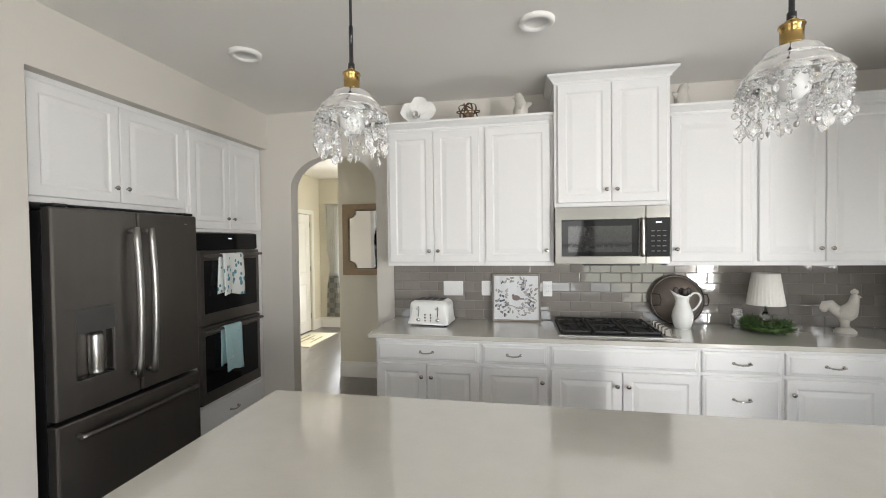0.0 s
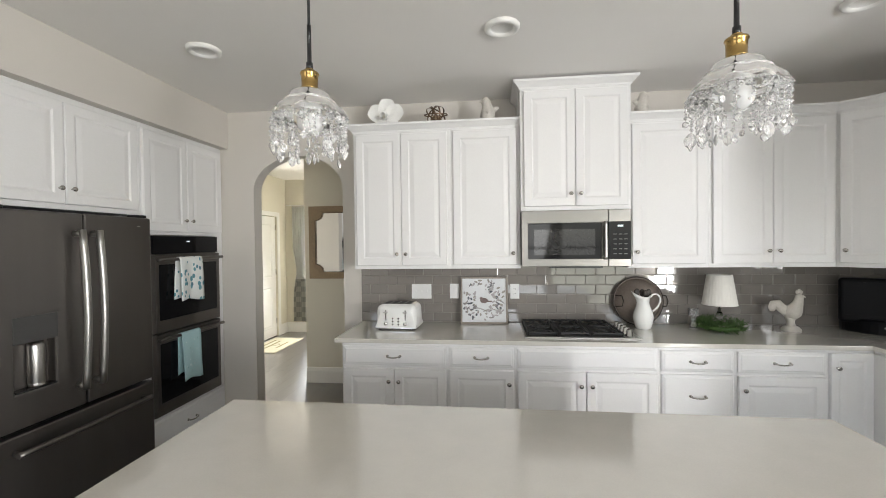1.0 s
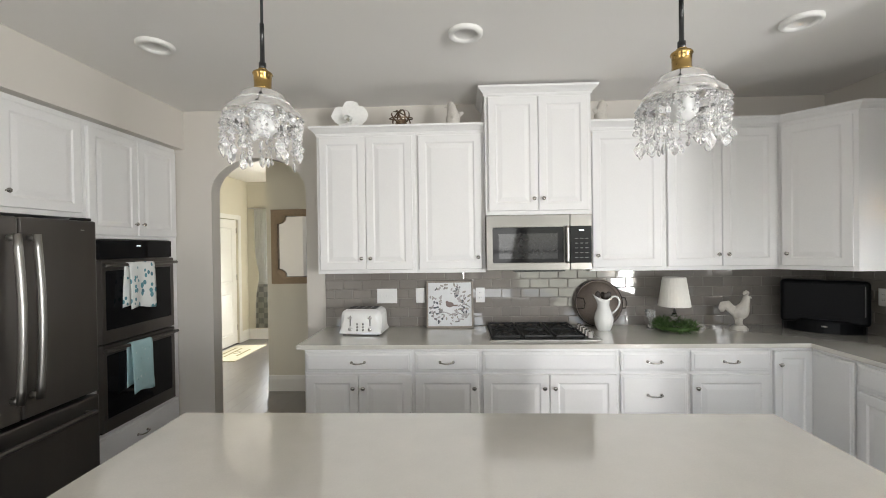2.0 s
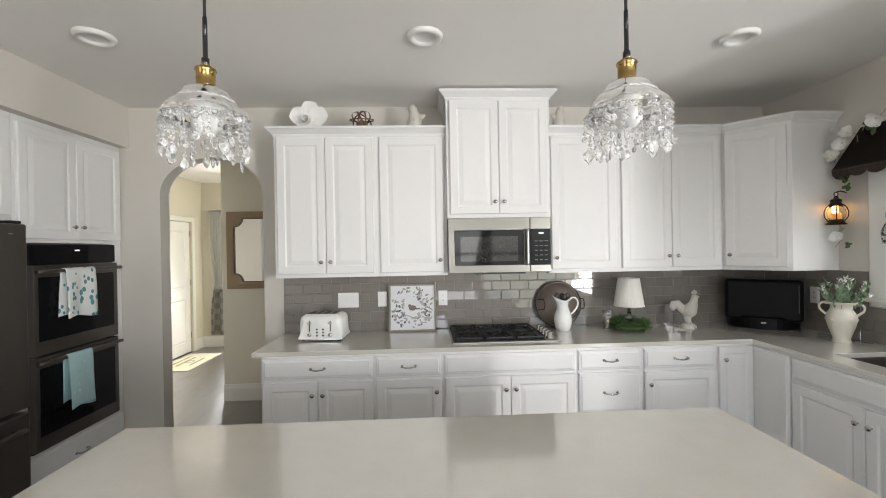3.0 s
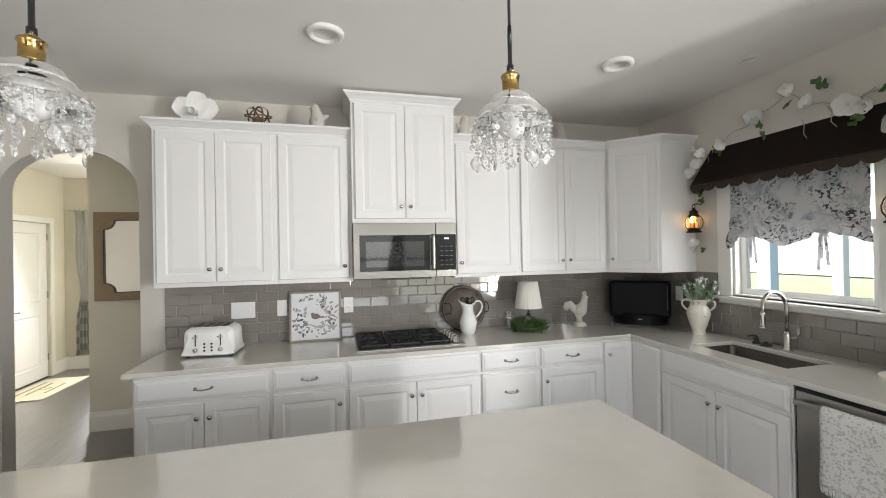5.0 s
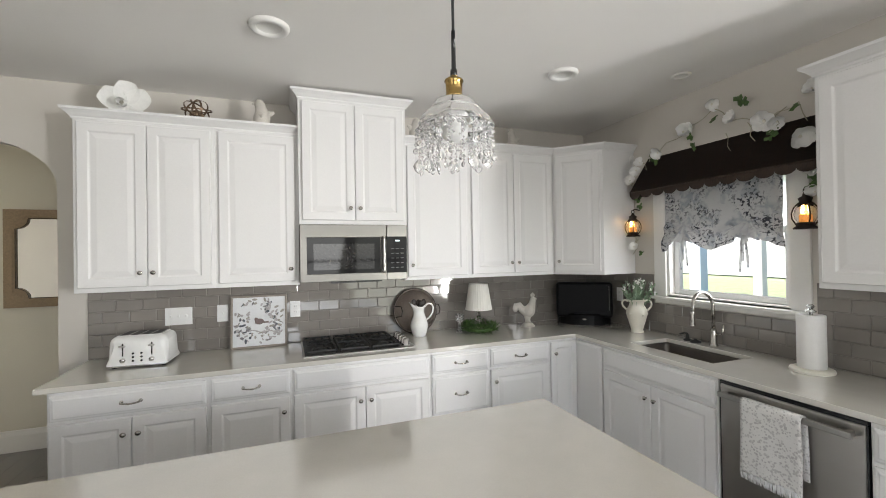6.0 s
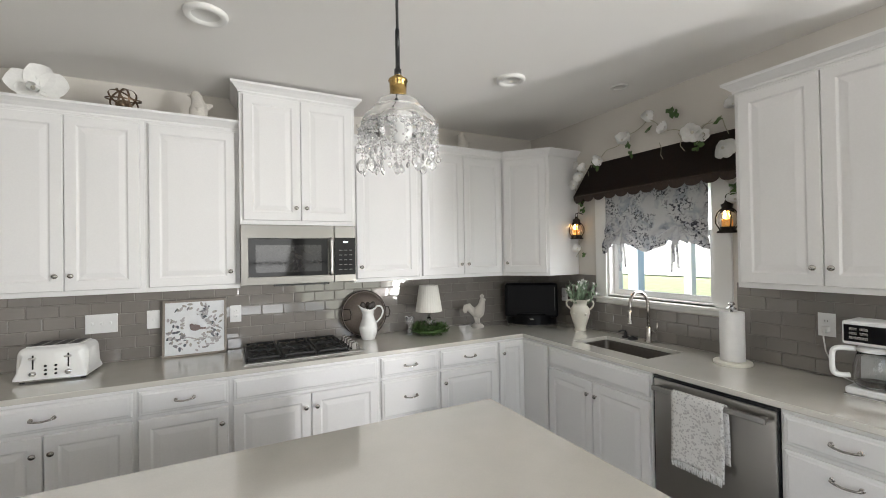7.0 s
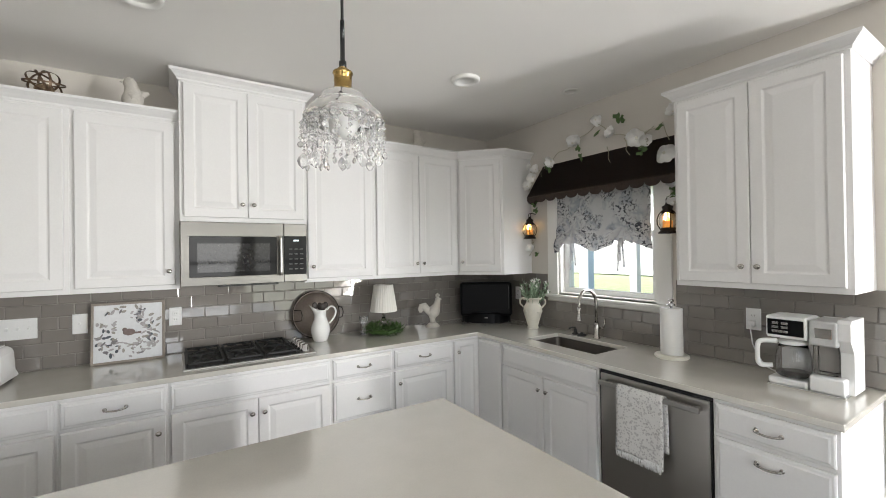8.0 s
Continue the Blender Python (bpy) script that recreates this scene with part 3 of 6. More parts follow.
def towel(name, m, wide, front, back, mat, label, ply=0.004, waves=3, amp=0.006, fringe=None, skew=0.0):
    """A towel folded over a rail that runs along local x; it hangs to front before and to back behind."""
    t = thing(name, m, label, "towel", "kitchen towels")
    bm = bmesh.new()
    path = [(0.020, -back * (1 - i / 8)) for i in range(8)] + [(0.018, 0.004), (0.010, 0.014), (0, 0.017), (-0.010, 0.014), (-0.018, 0.004)] + [(-0.020 - 0.010 * (i / 14) ** 1.5, -front * i / 14) for i in range(1, 15)]
    n = 16
    grid = []
    for j, (y, z) in enumerate(path):
        fall = min(1.0, abs(min(z, 0)) / 0.15)
        row = []
        for i in range(n + 1):
            u = i / n
            w = amp * fall * math.sin(u * math.pi * 2 * waves + (0.8 if j > 12 else 2.0)) + 0.003 * noise.noise((u * 3, z * 9, wide))
            row.append(bm.verts.new(((u - 0.5) * wide * (1 - 0.05 * fall * math.sin(3 * u + 1)) + skew * min(z, 0), y - (w if j > 10 else -w), z + (0.012 * fall * math.sin(u * 5) if j in (0, len(path) - 1) else 0))))
        grid.append(row)
    for a, b in zip(grid, grid[1:]):
        for i in range(n):
            bm.faces.new((a[i], a[i + 1], b[i + 1], b[i])).smooth = True
    bmesh.ops.recalc_face_normals(bm, faces=bm.faces)
    thicken(bm, ply)
    part("cloth", bm, mat, t)
    if fringe:
        bm = bmesh.new()
        y, z = path[-1]
        for i in range(46):
            x = (i / 45 - 0.5) * wide * 0.97 + skew * z
            tube(bm, [(x, y, z + 0.014), (x + random.uniform(-0.002, 0.002), y - 0.004, z - 0.012), (x + random.uniform(-0.005, 0.005), y - random.uniform(-0.004, 0.006), z - 0.030)], 0.0022, 5)
        part("fringe", bm, fringe, t, "knotted white fringe")
    return t


OVR = OX + 0.010 + 0.056
towel("dish_towel", Matrix.Translation((OVR, 3.165, 1.470)) @ pose(0, 0, 0, 0, 0, LEFT), 0.235, 0.31, 0.30, spotted("white towel with teal sprigs", (0.74, 0.76, 0.74), (0.09, 0.20, 0.25), 27, 0.49, 0.52, squash=(1, 1, 0.7), second=(0.12, 0.30, 0.34)), "white dish towel printed with teal sprigs over the oven handle", waves=1.2, amp=0.010, skew=0.05)
towel("dish_towel", Matrix.Translation((OVR, 3.150, 0.910)) @ pose(0, 0, 0, 0, 0, LEFT), 0.195, 0.345, 0.30, spotted("aqua towel", (0.42, 0.62, 0.64), (0.22, 0.42, 0.46), 34, 0.40, 0.44, squash=(1, 1, 0.8), second=(0.65, 0.78, 0.78)), "pale aqua patterned dish towel over the lower oven handle", waves=0.8, amp=0.004)

# dishwasher
t = thing("dishwasher", Matrix.Translation((R - 0.645, 1.848, 0)) @ pose(0, 0, 0, 0, 0, RIGHT), "brushed steel dishwasher under the worktop", "dishwasher")
part("tub", boxed(0.006, 0.03, 0.02, 0.602, 0.60, 0.868), BLACK, t)
dwd = part("door", boxed(0.010, 0.0, 0.115, 0.598, 0.030, 0.862, bevel=0.005), STEEL, t)
part("edge_trim", boxed(0.004, 0.006, 0.115, 0.0095, 0.03, 0.862), BLACK, t)
part("edge_trim", boxed(0.5985, 0.006, 0.115, 0.604, 0.03, 0.862), BLACK, t)
# black strip put in for the shaded gap over the door
part("gap_strip", boxed(0.006, 0.004, 0.8635, 0.602, 0.030, 0.880), BLACK, t)
bm = bmesh.new()
box(bm, 0.03, -0.052, 0.806, 0.575, -0.034, 0.834, bevel=0.004)
for x in (0.04, 0.545):
    box(bm, x, -0.036, 0.810, x + 0.02, 0.001, 0.830)
part("handle", bm, BARS, dwd, "flat steel bar handle")
part("toe_plate", boxed(0.01, 0.06, 0.0, 0.598, 0.075, 0.110), BLACK, t)
towel("hand_towel", Matrix.Translation((R - 0.645 - 0.043, 1.565, 0.820)) @ pose(0, 0, 0, 0, 0, RIGHT), 0.255, 0.33, 0.26, spotted("grey damask towel", (0.66, 0.65, 0.63), (0.42, 0.41, 0.40), 85, 0.50, 0.60, second=(0.50, 0.49, 0.48)), "grey and white patterned hand towel with fringe over the dishwasher handle", ply=0.006, waves=0.8, amp=0.006, fringe=PLASTIC)

# microwave
t = thing("microwave", Matrix.Translation((0.558, 3.235, 1.388)), "stainless steel microwave mounted over the cooktop", "microwave")
part("case", boxed(0.002, 0.035, 0.006, 0.744, 0.41, 0.394, bevel=0.003), DARK_STEEL, t)
md = part("door", upright(slab_with_holes([0, 0.045, 0.548, 0.592], [0, 0.055, 0.305, 0.396], lambda x, y: not (0.045 < x < 0.548 and 0.055 < y < 0.305), -0.034, 0.0, 0.003)), DARK_STEEL, t)
part("window", boxed(0.042, 0.006, 0.052, 0.551, 0.016, 0.308), BLACKGLASS, md, "black glass door window")
part("window_screen", boxed(0.088, 0.0035, 0.082, 0.505, 0.0058, 0.262), material("dark screen mesh", (0.014, 0.014, 0.015), 0.05, vary=0.2, scale=40, patchy=0.01), md)
part("handle", bar_handle(bmesh.new(), (0.568, 0, 0.050), (0.568, 0, 0.312), 0.030, 0.013, 0.002), STEEL, md, "vertical steel bar handle")
part("control_panel", boxed(0.594, 0.0, 0.0, 0.746, 0.034, 0.396, bevel=0.003), DARK_STEEL, t)
part("touch_panel", boxed(0.596, -0.003, 0.050, 0.742, 0.001, 0.312, bevel=0.001), BLACKGLASS, t, "black glass touch panel")
part("display", boxed(0.655, -0.0042, 0.276, 0.690, -0.003, 0.287), glow("clock display", (0.75, 0.85, 0.9), 0.5), t)
GREY = material("grey print", (0.07, 0.07, 0.07), 0.4)
for i in range(3):
    for j in range(5):
        part("button", boxed(0.625 + i * 0.036, -0.0038, 0.085 + j * 0.034, 0.647 + i * 0.036, -0.003, 0.090 + j * 0.034), GREY, t)
part("vent_grille", boxed(0.20, 0.02, -0.012, 0.56, 0.16, 0.0055), BLACK, t)

# cooktop
t = thing("gas_cooktop", Matrix.Translation((0.565, 3.085, CT)), "black gas cooktop with iron grates and a steel rim", "cooktop")
part("rim", boxed(0, 0, -0.001, 0.752, 0.515, 0.010, bevel=0.004), STEEL, t)
part("burner_plate", boxed(0.012, 0.012, 0.0105, 0.650, 0.503, 0.014, bevel=0.001), IRON, t)
for gx in (0.018, 0.232, 0.446):
    bm = bmesh.new()
    gw, gd, gz = 0.200, 0.475, 0.040
    for x in (gx, gx + gw - 0.012):
        box(bm, x, 0.020, gz - 0.012, x + 0.012, 0.020 + gd, gz, bevel=0.002, seg=1)
    for y in (0.020, 0.020 + gd - 0.012, 0.020 + gd / 2 - 0.006):
        box(bm, gx, y, gz - 0.012, gx + gw, y + 0.012, gz, bevel=0.002, seg=1)
    for yc in (0.138, 0.375):
        for k in range(4):
            a = math.pi / 4 + k * math.pi / 2
            tube(bm, [(gx + gw / 2 + 0.03 * math.cos(a), yc + 0.03 * math.sin(a), gz + 0.003), (gx + gw / 2 + 0.125 * math.cos(a) * 0.72, yc + 0.125 * math.sin(a) * 0.82, gz - 0.003)], 0.0055, 6)
    for x in (gx + 0.006, gx + gw - 0.006):
        for y in (0.03, 0.48):
            tube(bm, [(x, y, 0.014), (x, y, gz - 0.004)], 0.006, 6)
    part("grate", bm, IRON, t, "black cast-iron grate")
for x, y in ((0.118, 0.138), (0.118, 0.375), (0.332, 0.256), (0.546, 0.138), (0.546, 0.375)):
    part("burner", lathe(bmesh.new(), [(0, 0.014), (0.045, 0.014), (0.043, 0.022), (0.032, 0.024), (0.032, 0.030), (0, 0.031)], (x, y, 0), 20), IRON, t)
for i in range(5):
    k = part("control_knob", lathe(bmesh.new(), [(0, 0), (0.025, 0), (0.025, 0.006), (0.020, 0.010), (0.018, 0.034), (0.013, 0.038), (0, 0.038)], seg=18), CHROME, t, "chrome control knob")
    k.location, k.scale = (0.700, 0.075 + i * 0.072, 0.010), (1.2, 1.2, 1.15)

# sink and tap
t = thing("kitchen_sink", Matrix.Translation((0, 0, 0)), "undermounted brushed steel kitchen sink", "sink")
bm = bmesh.new()
steps = [(-0.015, CB - 0.001), (-0.004, CB - 0.001), (0.0, CB - 0.012), (0.004, 0.72), (0.03, 0.69), (0.16, 0.682)]
rows = []
for ins, z in steps:
    rr, ring = max(0.004, 0.035 - max(ins, 0)), []
    x0, x1, y0, y1 = SX0 + ins, SX1 - ins, SY0 + ins, SY1 - ins
    for cx, cy, a0 in ((x1 - rr, y1 - rr, 0), (x0 + rr, y1 - rr, 90), (x0 + rr, y0 + rr, 180), (x1 - rr, y0 + rr, 270)):
        for k in range(5):
            a = radians(a0 + k * 22.5)
            ring.append(bm.verts.new((cx + rr * math.cos(a), cy + rr * math.sin(a), z)))
    rows.append(ring)
for a, b in zip(rows, rows[1:]):
    for i in range(20):
        j = (i + 1) % 20
        bm.faces.new((a[i], b[i], b[j], a[j])).smooth = True
bm.faces.new(rows[-1])
part("bowl", bm, SINK, t)
part("drain", lathe(bmesh.new(), [(0.045, 0.6835), (0.043, 0.687), (0.03, 0.686), (0.028, 0.684), (0, 0.6838)], ((SX0 + SX1) / 2, (SY0 + SY1) / 2, 0), 20), CHROME, t)
t = thing("kitchen_tap", Matrix.Translation((3.185, 2.285, CT)), "tall satin nickel gooseneck kitchen tap", "tap")
part("base", lathe(bmesh.new(), [(0, 0), (0.027, 0), (0.027, 0.006), (0.021, 0.012), (0.020, 0.10), (0.016, 0.115), (0, 0.116)], seg=20), NICKEL, t)
arc = [(0, 0, 0.11), (0, 0, 0.26)] + [(-0.095 + 0.095 * math.cos(a), 0.01 * math.sin(a), 0.27 + 0.095 * math.sin(a)) for a in [math.pi * i / 14 for i in range(1, 15)]] + [(-0.195, 0, 0.235)]
part("spout", tube(bmesh.new(), arc, 0.0115, 12), NICKEL, t)
part("spray_head", lathe(bmesh.new(), [(0, 0), (0.016, 0), (0.018, 0.01), (0.014, 0.08), (0.012, 0.095), (0, 0.095)], (-0.198, 0, 0.150), 16), NICKEL, t)
part("lever", tube(bmesh.new(), [(0, 0, 0.075), (0, -0.045, 0.080), (0.004, -0.062, 0.092), (0.008, -0.066, 0.150)], 0.0075, 10), NICKEL, t)
t = thing("soap_dispenser", Matrix.Translation((3.175, 2.475, CT)), "small dark soap dispenser beside the tap", "soap dispenser")
part("body", lathe(bmesh.new(), [(0, 0), (0.026, 0), (0.026, 0.008), (0.014, 0.014), (0.011, 0.045), (0, 0.046)], seg=16), RUBBER, t)
part("nozzle", tube(bmesh.new(), [(0, 0, 0.044), (0, 0, 0.052), (-0.02, 0.01, 0.056), (-0.05, 0.02, 0.048)], 0.006, 8), RUBBER, t)
t = thing("sink_stopper", Matrix.Translation((3.165, 2.405, CT)), "black rubber sink stopper on the worktop", "stopper")
part("disc", lathe(bmesh.new(), [(0, 0), (0.036, 0), (0.034, 0.012), (0.012, 0.018), (0.010, 0.026), (0, 0.027)], seg=18), RUBBER, t)

# ---- things on the worktop ----
def leaf(bm, at, way, long, wide, bend=0.3, face=None, uv_mat=0):
    """One small leaf: six faces, folded along its rib and bent down."""
    at, way = Vector(at), Vector(way).normalized()
    side = way.cross(face or Vector((random.uniform(-1, 1), random.uniform(-1, 1), random.uniform(-1, 1)))).normalized()
    up = side.cross(way)
    rib = [at + way * long * s + up * (-bend * long * s * s) for s in (0, 0.35, 0.7, 1.0)]
    l = [rib[1] + side * wide / 2 + up * wide * 0.15, rib[2] + side * wide * 0.4 + up * wide * 0.1]
    r = [rib[1] - side * wide / 2 + up * wide * 0.15, rib[2] - side * wide * 0.4 + up * wide * 0.1]
    v = [bm.verts.new(p) for p in (*rib, *l, *r)]
    for f in ((0, 1, 4), (1, 2, 5, 4), (2, 3, 5), (0, 6, 1), (1, 6, 7, 2), (2, 7, 3)):
        q = bm.faces.new([v[i] for i in f])
        q.smooth = True
        q.material_index = uv_mat


GREEN = material("mid green leaf", (0.07, 0.13, 0.035), 0.5, vary=0.35, scale=60)
SAGE = material("sage leaf", (0.24, 0.33, 0.22), 0.6, vary=0.3, scale=60)
MOSS = material("fresh wreath green", (0.042, 0.092, 0.016), 0.6, vary=0.4, scale=50)
PETAL = material("white silk petal", (0.86, 0.855, 0.83), 0.7, vary=0.05, scale=40)
CREAM = material("cream crackle glaze", (0.72, 0.69, 0.60), 0.35, vary=0.06, scale=18, bump=0.1, bscale=90)
OAK = material("weathered brown wood", (0.31, 0.225, 0.14), 0.55, vary=0.25, scale=10, bump=0.3, bscale=60, stretch=(8, 1, 8))
GREYWOOD = material("grey-brown wood", (0.29, 0.25, 0.215), 0.6, vary=0.15, scale=14, bump=0.2, bscale=90)

# toaster
t = thing("toaster", Matrix.Translation((-0.365, 3.395, CT)) @ pose(0, 0, 0, 0, 0, -4), "white four-slot toaster with chrome trim", "toaster")
bm = boxed(-0.158, -0.115, 0.018, 0.158, 0.115, 0.190, bevel=0.040, seg=6)
for v in bm.verts:
    if v.co.z < 0.058:
        v.co.x, v.co.y, v.co.z = max(-0.158, min(0.158, v.co.x * 1.25)), max(-0.115, min(0.115, v.co.y * 1.35)), 0.018 + (v.co.z - 0.018) * 0.35
for v in bm.verts:
    k = 1 - 0.045 * max(0, (v.co.z - 0.05) / 0.14)
    v.co.x *= k
    v.co.y *= k
part("body", smooth(bm), CERAMIC, t)
part("base_band", boxed(-0.146, -0.104, 0.008, 0.146, 0.104, 0.021, bevel=0.004), CHROME, t, "chrome base band")
part("top_plate", boxed(-0.118, -0.080, 0.1885, 0.118, 0.080, 0.193, bevel=0.002), CERAMIC, t)
for i in range(4):
    part("slot", boxed(-0.105 + i * 0.056, -0.072, 0.1915, -0.067 + i * 0.056, 0.072, 0.1950), IRON, t, "dark toasting slot")
for s in (-1, 1):
    part("lever_slot", boxed(s * 0.075 - 0.003, -0.1165, 0.075, s * 0.075 + 0.003, -0.108, 0.150), BLACK, t)
    part("lever", boxed(s * 0.075 - 0.016, -0.128, 0.128, s * 0.075 + 0.016, -0.112, 0.140, bevel=0.004), CHROME, t, "chrome lever")
    part("dial", lathe(bmesh.new(), [(0, 0), (0.014, 0), (0.013, 0.012), (0, 0.013)], (s * 0.075, -0.1135, 0.050), 16, pose(0, 0, 0, 90)), CHROME, t)
    for j in range(3):
        part("button", lathe(bmesh.new(), [(0, 0), (0.006, 0), (0.006, 0.004), (0, 0.005)], (s * 0.022, -0.1145, 0.045 + j * 0.022), 10, pose(0, 0, 0, 90)), BLACK, t)
for x in (-0.13, 0.13):
    for y in (-0.085, 0.085):
        part("foot", lathe(bmesh.new(), [(0, 0), (0.012, 0), (0.012, 0.009), (0, 0.009)], (x, y, 0), 10), RUBBER, t)


def plate(m, gangs, label, kind="switch"):
    """A wall plate with rockers or sockets, facing -y."""
    t = thing("wall_plate", m, label, "wall plate", "switches and outlets")
    w = 0.072 + 0.046 * (gangs - 1)
    part("plate", boxed(-w / 2, -0.006, -0.06, w / 2, 0, 0.06, bevel=0.002), PLASTIC, t)
    for g in range(gangs):
        x = (g - (gangs - 1) / 2) * 0.046
        if kind == "switch":
            part("toggle", boxed(x - 0.005, -0.016, -0.006, x + 0.005, -0.005, 0.010, bevel=0.002), PLASTIC, t)
        else:
            for z in (-0.02, 0.02):
                sk = part("socket", boxed(x - 0.016, -0.0085, z - 0.014, x + 0.016, -0.005, z + 0.014, bevel=0.003), PLASTIC, t)
                for s in (-0.006, 0.006):
                    part("slot", boxed(x + s - 0.001, -0.0092, z - 0.004, x + s + 0.001, -0.008, z + 0.005), BLACK, sk)
        for z in (-0.045, 0.045):
            part("screw", lathe(bmesh.new(), [(0, 0), (0.003, 0), (0.002, 0.0015), (0, 0.0015)], (x, -0.0055, z), 8, pose(0, 0, 0, 90)), PLASTIC, t)
    return t


TW = W - 0.0105      # tiled face
plate(Matrix.Translation((-0.232, TW, 1.165)), 3, "white three-gang light switch plate")
plate(Matrix.Translation((0.040, TW, 1.168)), 1, "white single switch plate partly behind the picture")
plate(Matrix.Translation((0.530, TW, 1.167)), 1, "white single outlet plate", "outlet")
plate(Matrix.Translation((2.985, TW, 1.190)), 1, "white outlet plate in the corner", "outlet")
plate(Matrix.Translation((R - 0.0105, 3.19, 1.180)) @ pose(0, 0, 0, 0, 0, RIGHT), 1, "white outlet plate in the corner", "outlet")
plate(Matrix.Translation((R - 0.0105, 1.301, 1.178)) @ pose(0, 0, 0, 0, 0, RIGHT), 1, "white outlet plate beside the coffee maker", "outlet")

# framed print, leaning on the tiles
t = thing("framed_print", Matrix.Translation((0.283, 3.565, CT)) @ pose(0, 0, 0, -8), "framed floral print leaning on the tiled wall", "picture")
fw = 0.188
bm = bmesh.new()
for x0, z0, x1, z1 in ((-fw, 0, fw, 0.014), (-fw, 0.361, fw, 0.375), (-fw, 0.014, -fw + 0.014, 0.361), (fw - 0.014, 0.014, fw, 0.361)):
    box(bm, x0, -0.012, z0, x1, 0.014, z1, bevel=0.002, seg=1)
part("frame", bm, GREYWOOD, t, "grey-brown wooden frame")
part("print", boxed(-fw + 0.012, -0.002, 0.012, fw - 0.012, 0.010, 0.363), material("blue-white paper", (0.74, 0.75, 0.76), 0.6, vary=0.06, scale=7), t)
rnd = random.Random(4)
inks = [material("ink grey", (0.22, 0.21, 0.22), 0.7, vary=0.2, scale=50), material("ink taupe", (0.34, 0.32, 0.29), 0.7, vary=0.2, scale=50), material("ink mauve", (0.42, 0.40, 0.40), 0.7, vary=0.2, scale=50), material("ink slate", (0.10, 0.11, 0.13), 0.7, vary=0.2, scale=50)]
bm = bmesh.new()
for i in range(190):
    a, rr = rnd.uniform(0, 6.283), rnd.uniform(0.07, 0.165)
    cx, cz = rr * math.cos(a) * 1.05, 0.188 + rr * math.sin(a)
    if abs(cx) > 0.160 or not 0.03 < cz < 0.345 or (cx < 0.03 and cz > 0.25 and rnd.random() < 0.7):
        continue
    L, B, th = rnd.uniform(0.008, 0.019), rnd.uniform(0.004, 0.009), rnd.uniform(0, 6.28)
    vs = [bm.verts.new((cx + L * math.cos(u) * math.cos(th) - B * math.sin(u) * math.sin(th), -0.0022 - 0.00004 * i, cz + L * math.cos(u) * math.sin(th) + B * math.sin(u) * math.cos(th))) for u in [k * 0.7854 for k in range(8)]]
    f = bm.faces.new(vs)
    f.material_index = rnd.choice((0, 1, 1, 2, 2, 2, 3))
part("printed_leaves", bm, inks, t, "grey and mauve printed blossoms")
bm = bmesh.new()
ball(bm, (0.0, -0.003, 0.185), 0.024, 12, (1.3, 0.05, 0.9))
ball(bm, (-0.022, -0.003, 0.202), 0.013, 10, (1, 0.06, 1))
box(bm, 0.02, -0.0045, 0.172, 0.062, -0.002, 0.184)
part("printed_shape", bm, material("ink brown", (0.20, 0.15, 0.14), 0.7, vary=0.2, scale=50), t)

# round tray on edge, behind a jug
t = thing("round_tray", Matrix.Translation((1.465, 3.585, CT)) @ pose(0, 0, 0, -7) @ Matrix.Diagonal((0.87, 0.87, 0.87, 1)), "round brown metal tray standing against the tiles", "tray")
face = pose(0, 0, 0, 90)
part("disc", lathe(bmesh.new(), [(0, 0), (0.195, 0), (0.200, 0.004), (0.210, 0.024), (0.213, 0.022), (0.204, -0.004), (0.195, -0.006), (0, -0.006)], (0, 0, 0.212), 48, face), material("brown tray", (0.32, 0.27, 0.235), 0.45, 0.1, vary=0.2, scale=8), t)
RIM = material("dark bronze", (0.05, 0.04, 0.035), 0.4, 0.7, vary=0.2, scale=30)
part("rim", tube(bmesh.new(), [(0.211 * math.cos(a), -0.024, 0.212 + 0.211 * math.sin(a)) for a in [i * 2 * math.pi / 48 for i in range(48)]], 0.0045, 8, True), RIM, t)
for s in (-1, 1):
    part("handle", tube(bmesh.new(), [(s * 0.205, -0.02, 0.262), (s * 0.235, -0.03, 0.258), (s * 0.248, -0.032, 0.212), (s * 0.235, -0.03, 0.166), (s * 0.205, -0.02, 0.162)] if s > 0 else [(s * 0.195, -0.02, 0.262), (s * 0.14, -0.035, 0.258), (s * 0.130, -0.04, 0.212), (s * 0.14, -0.035, 0.166), (s * 0.195, -0.02, 0.162)], 0.005, 8), RIM, t)
t = thing("jug", Matrix.Translation((1.460, 3.468, CT)) @ Matrix.Diagonal((0.97, 0.97, 0.88, 1)), "white ceramic jug with a curved handle", "jug")
prof = [(0, 0.002), (0.050, 0), (0.054, 0.004), (0.062, 0.03), (0.072, 0.075), (0.074, 0.10), (0.066, 0.14), (0.050, 0.185), (0.043, 0.215), (0.047, 0.245), (0.058, 0.268), (0.055, 0.269), (0.042, 0.243), (0.038, 0.215), (0.045, 0.185), (0.05, 0.1), (0, 0.02)]
bm = lathe(bmesh.new(), prof, seg=36)
for v in bm.verts:
    if v.co.z > 0.20 and v.co.x < 0:
        k = (v.co.z - 0.20) / 0.07
        v.co.x *= 1 + 0.55 * k * max(0, -v.co.x / 0.058) ** 2
        v.co.z += 0.022 * k * max(0, -v.co.x / 0.06) ** 2
    if v.co.z > 0.24 and v.co.x > 0.02:
        v.co.z += 0.010
part("body", bm, CERAMIC, t)
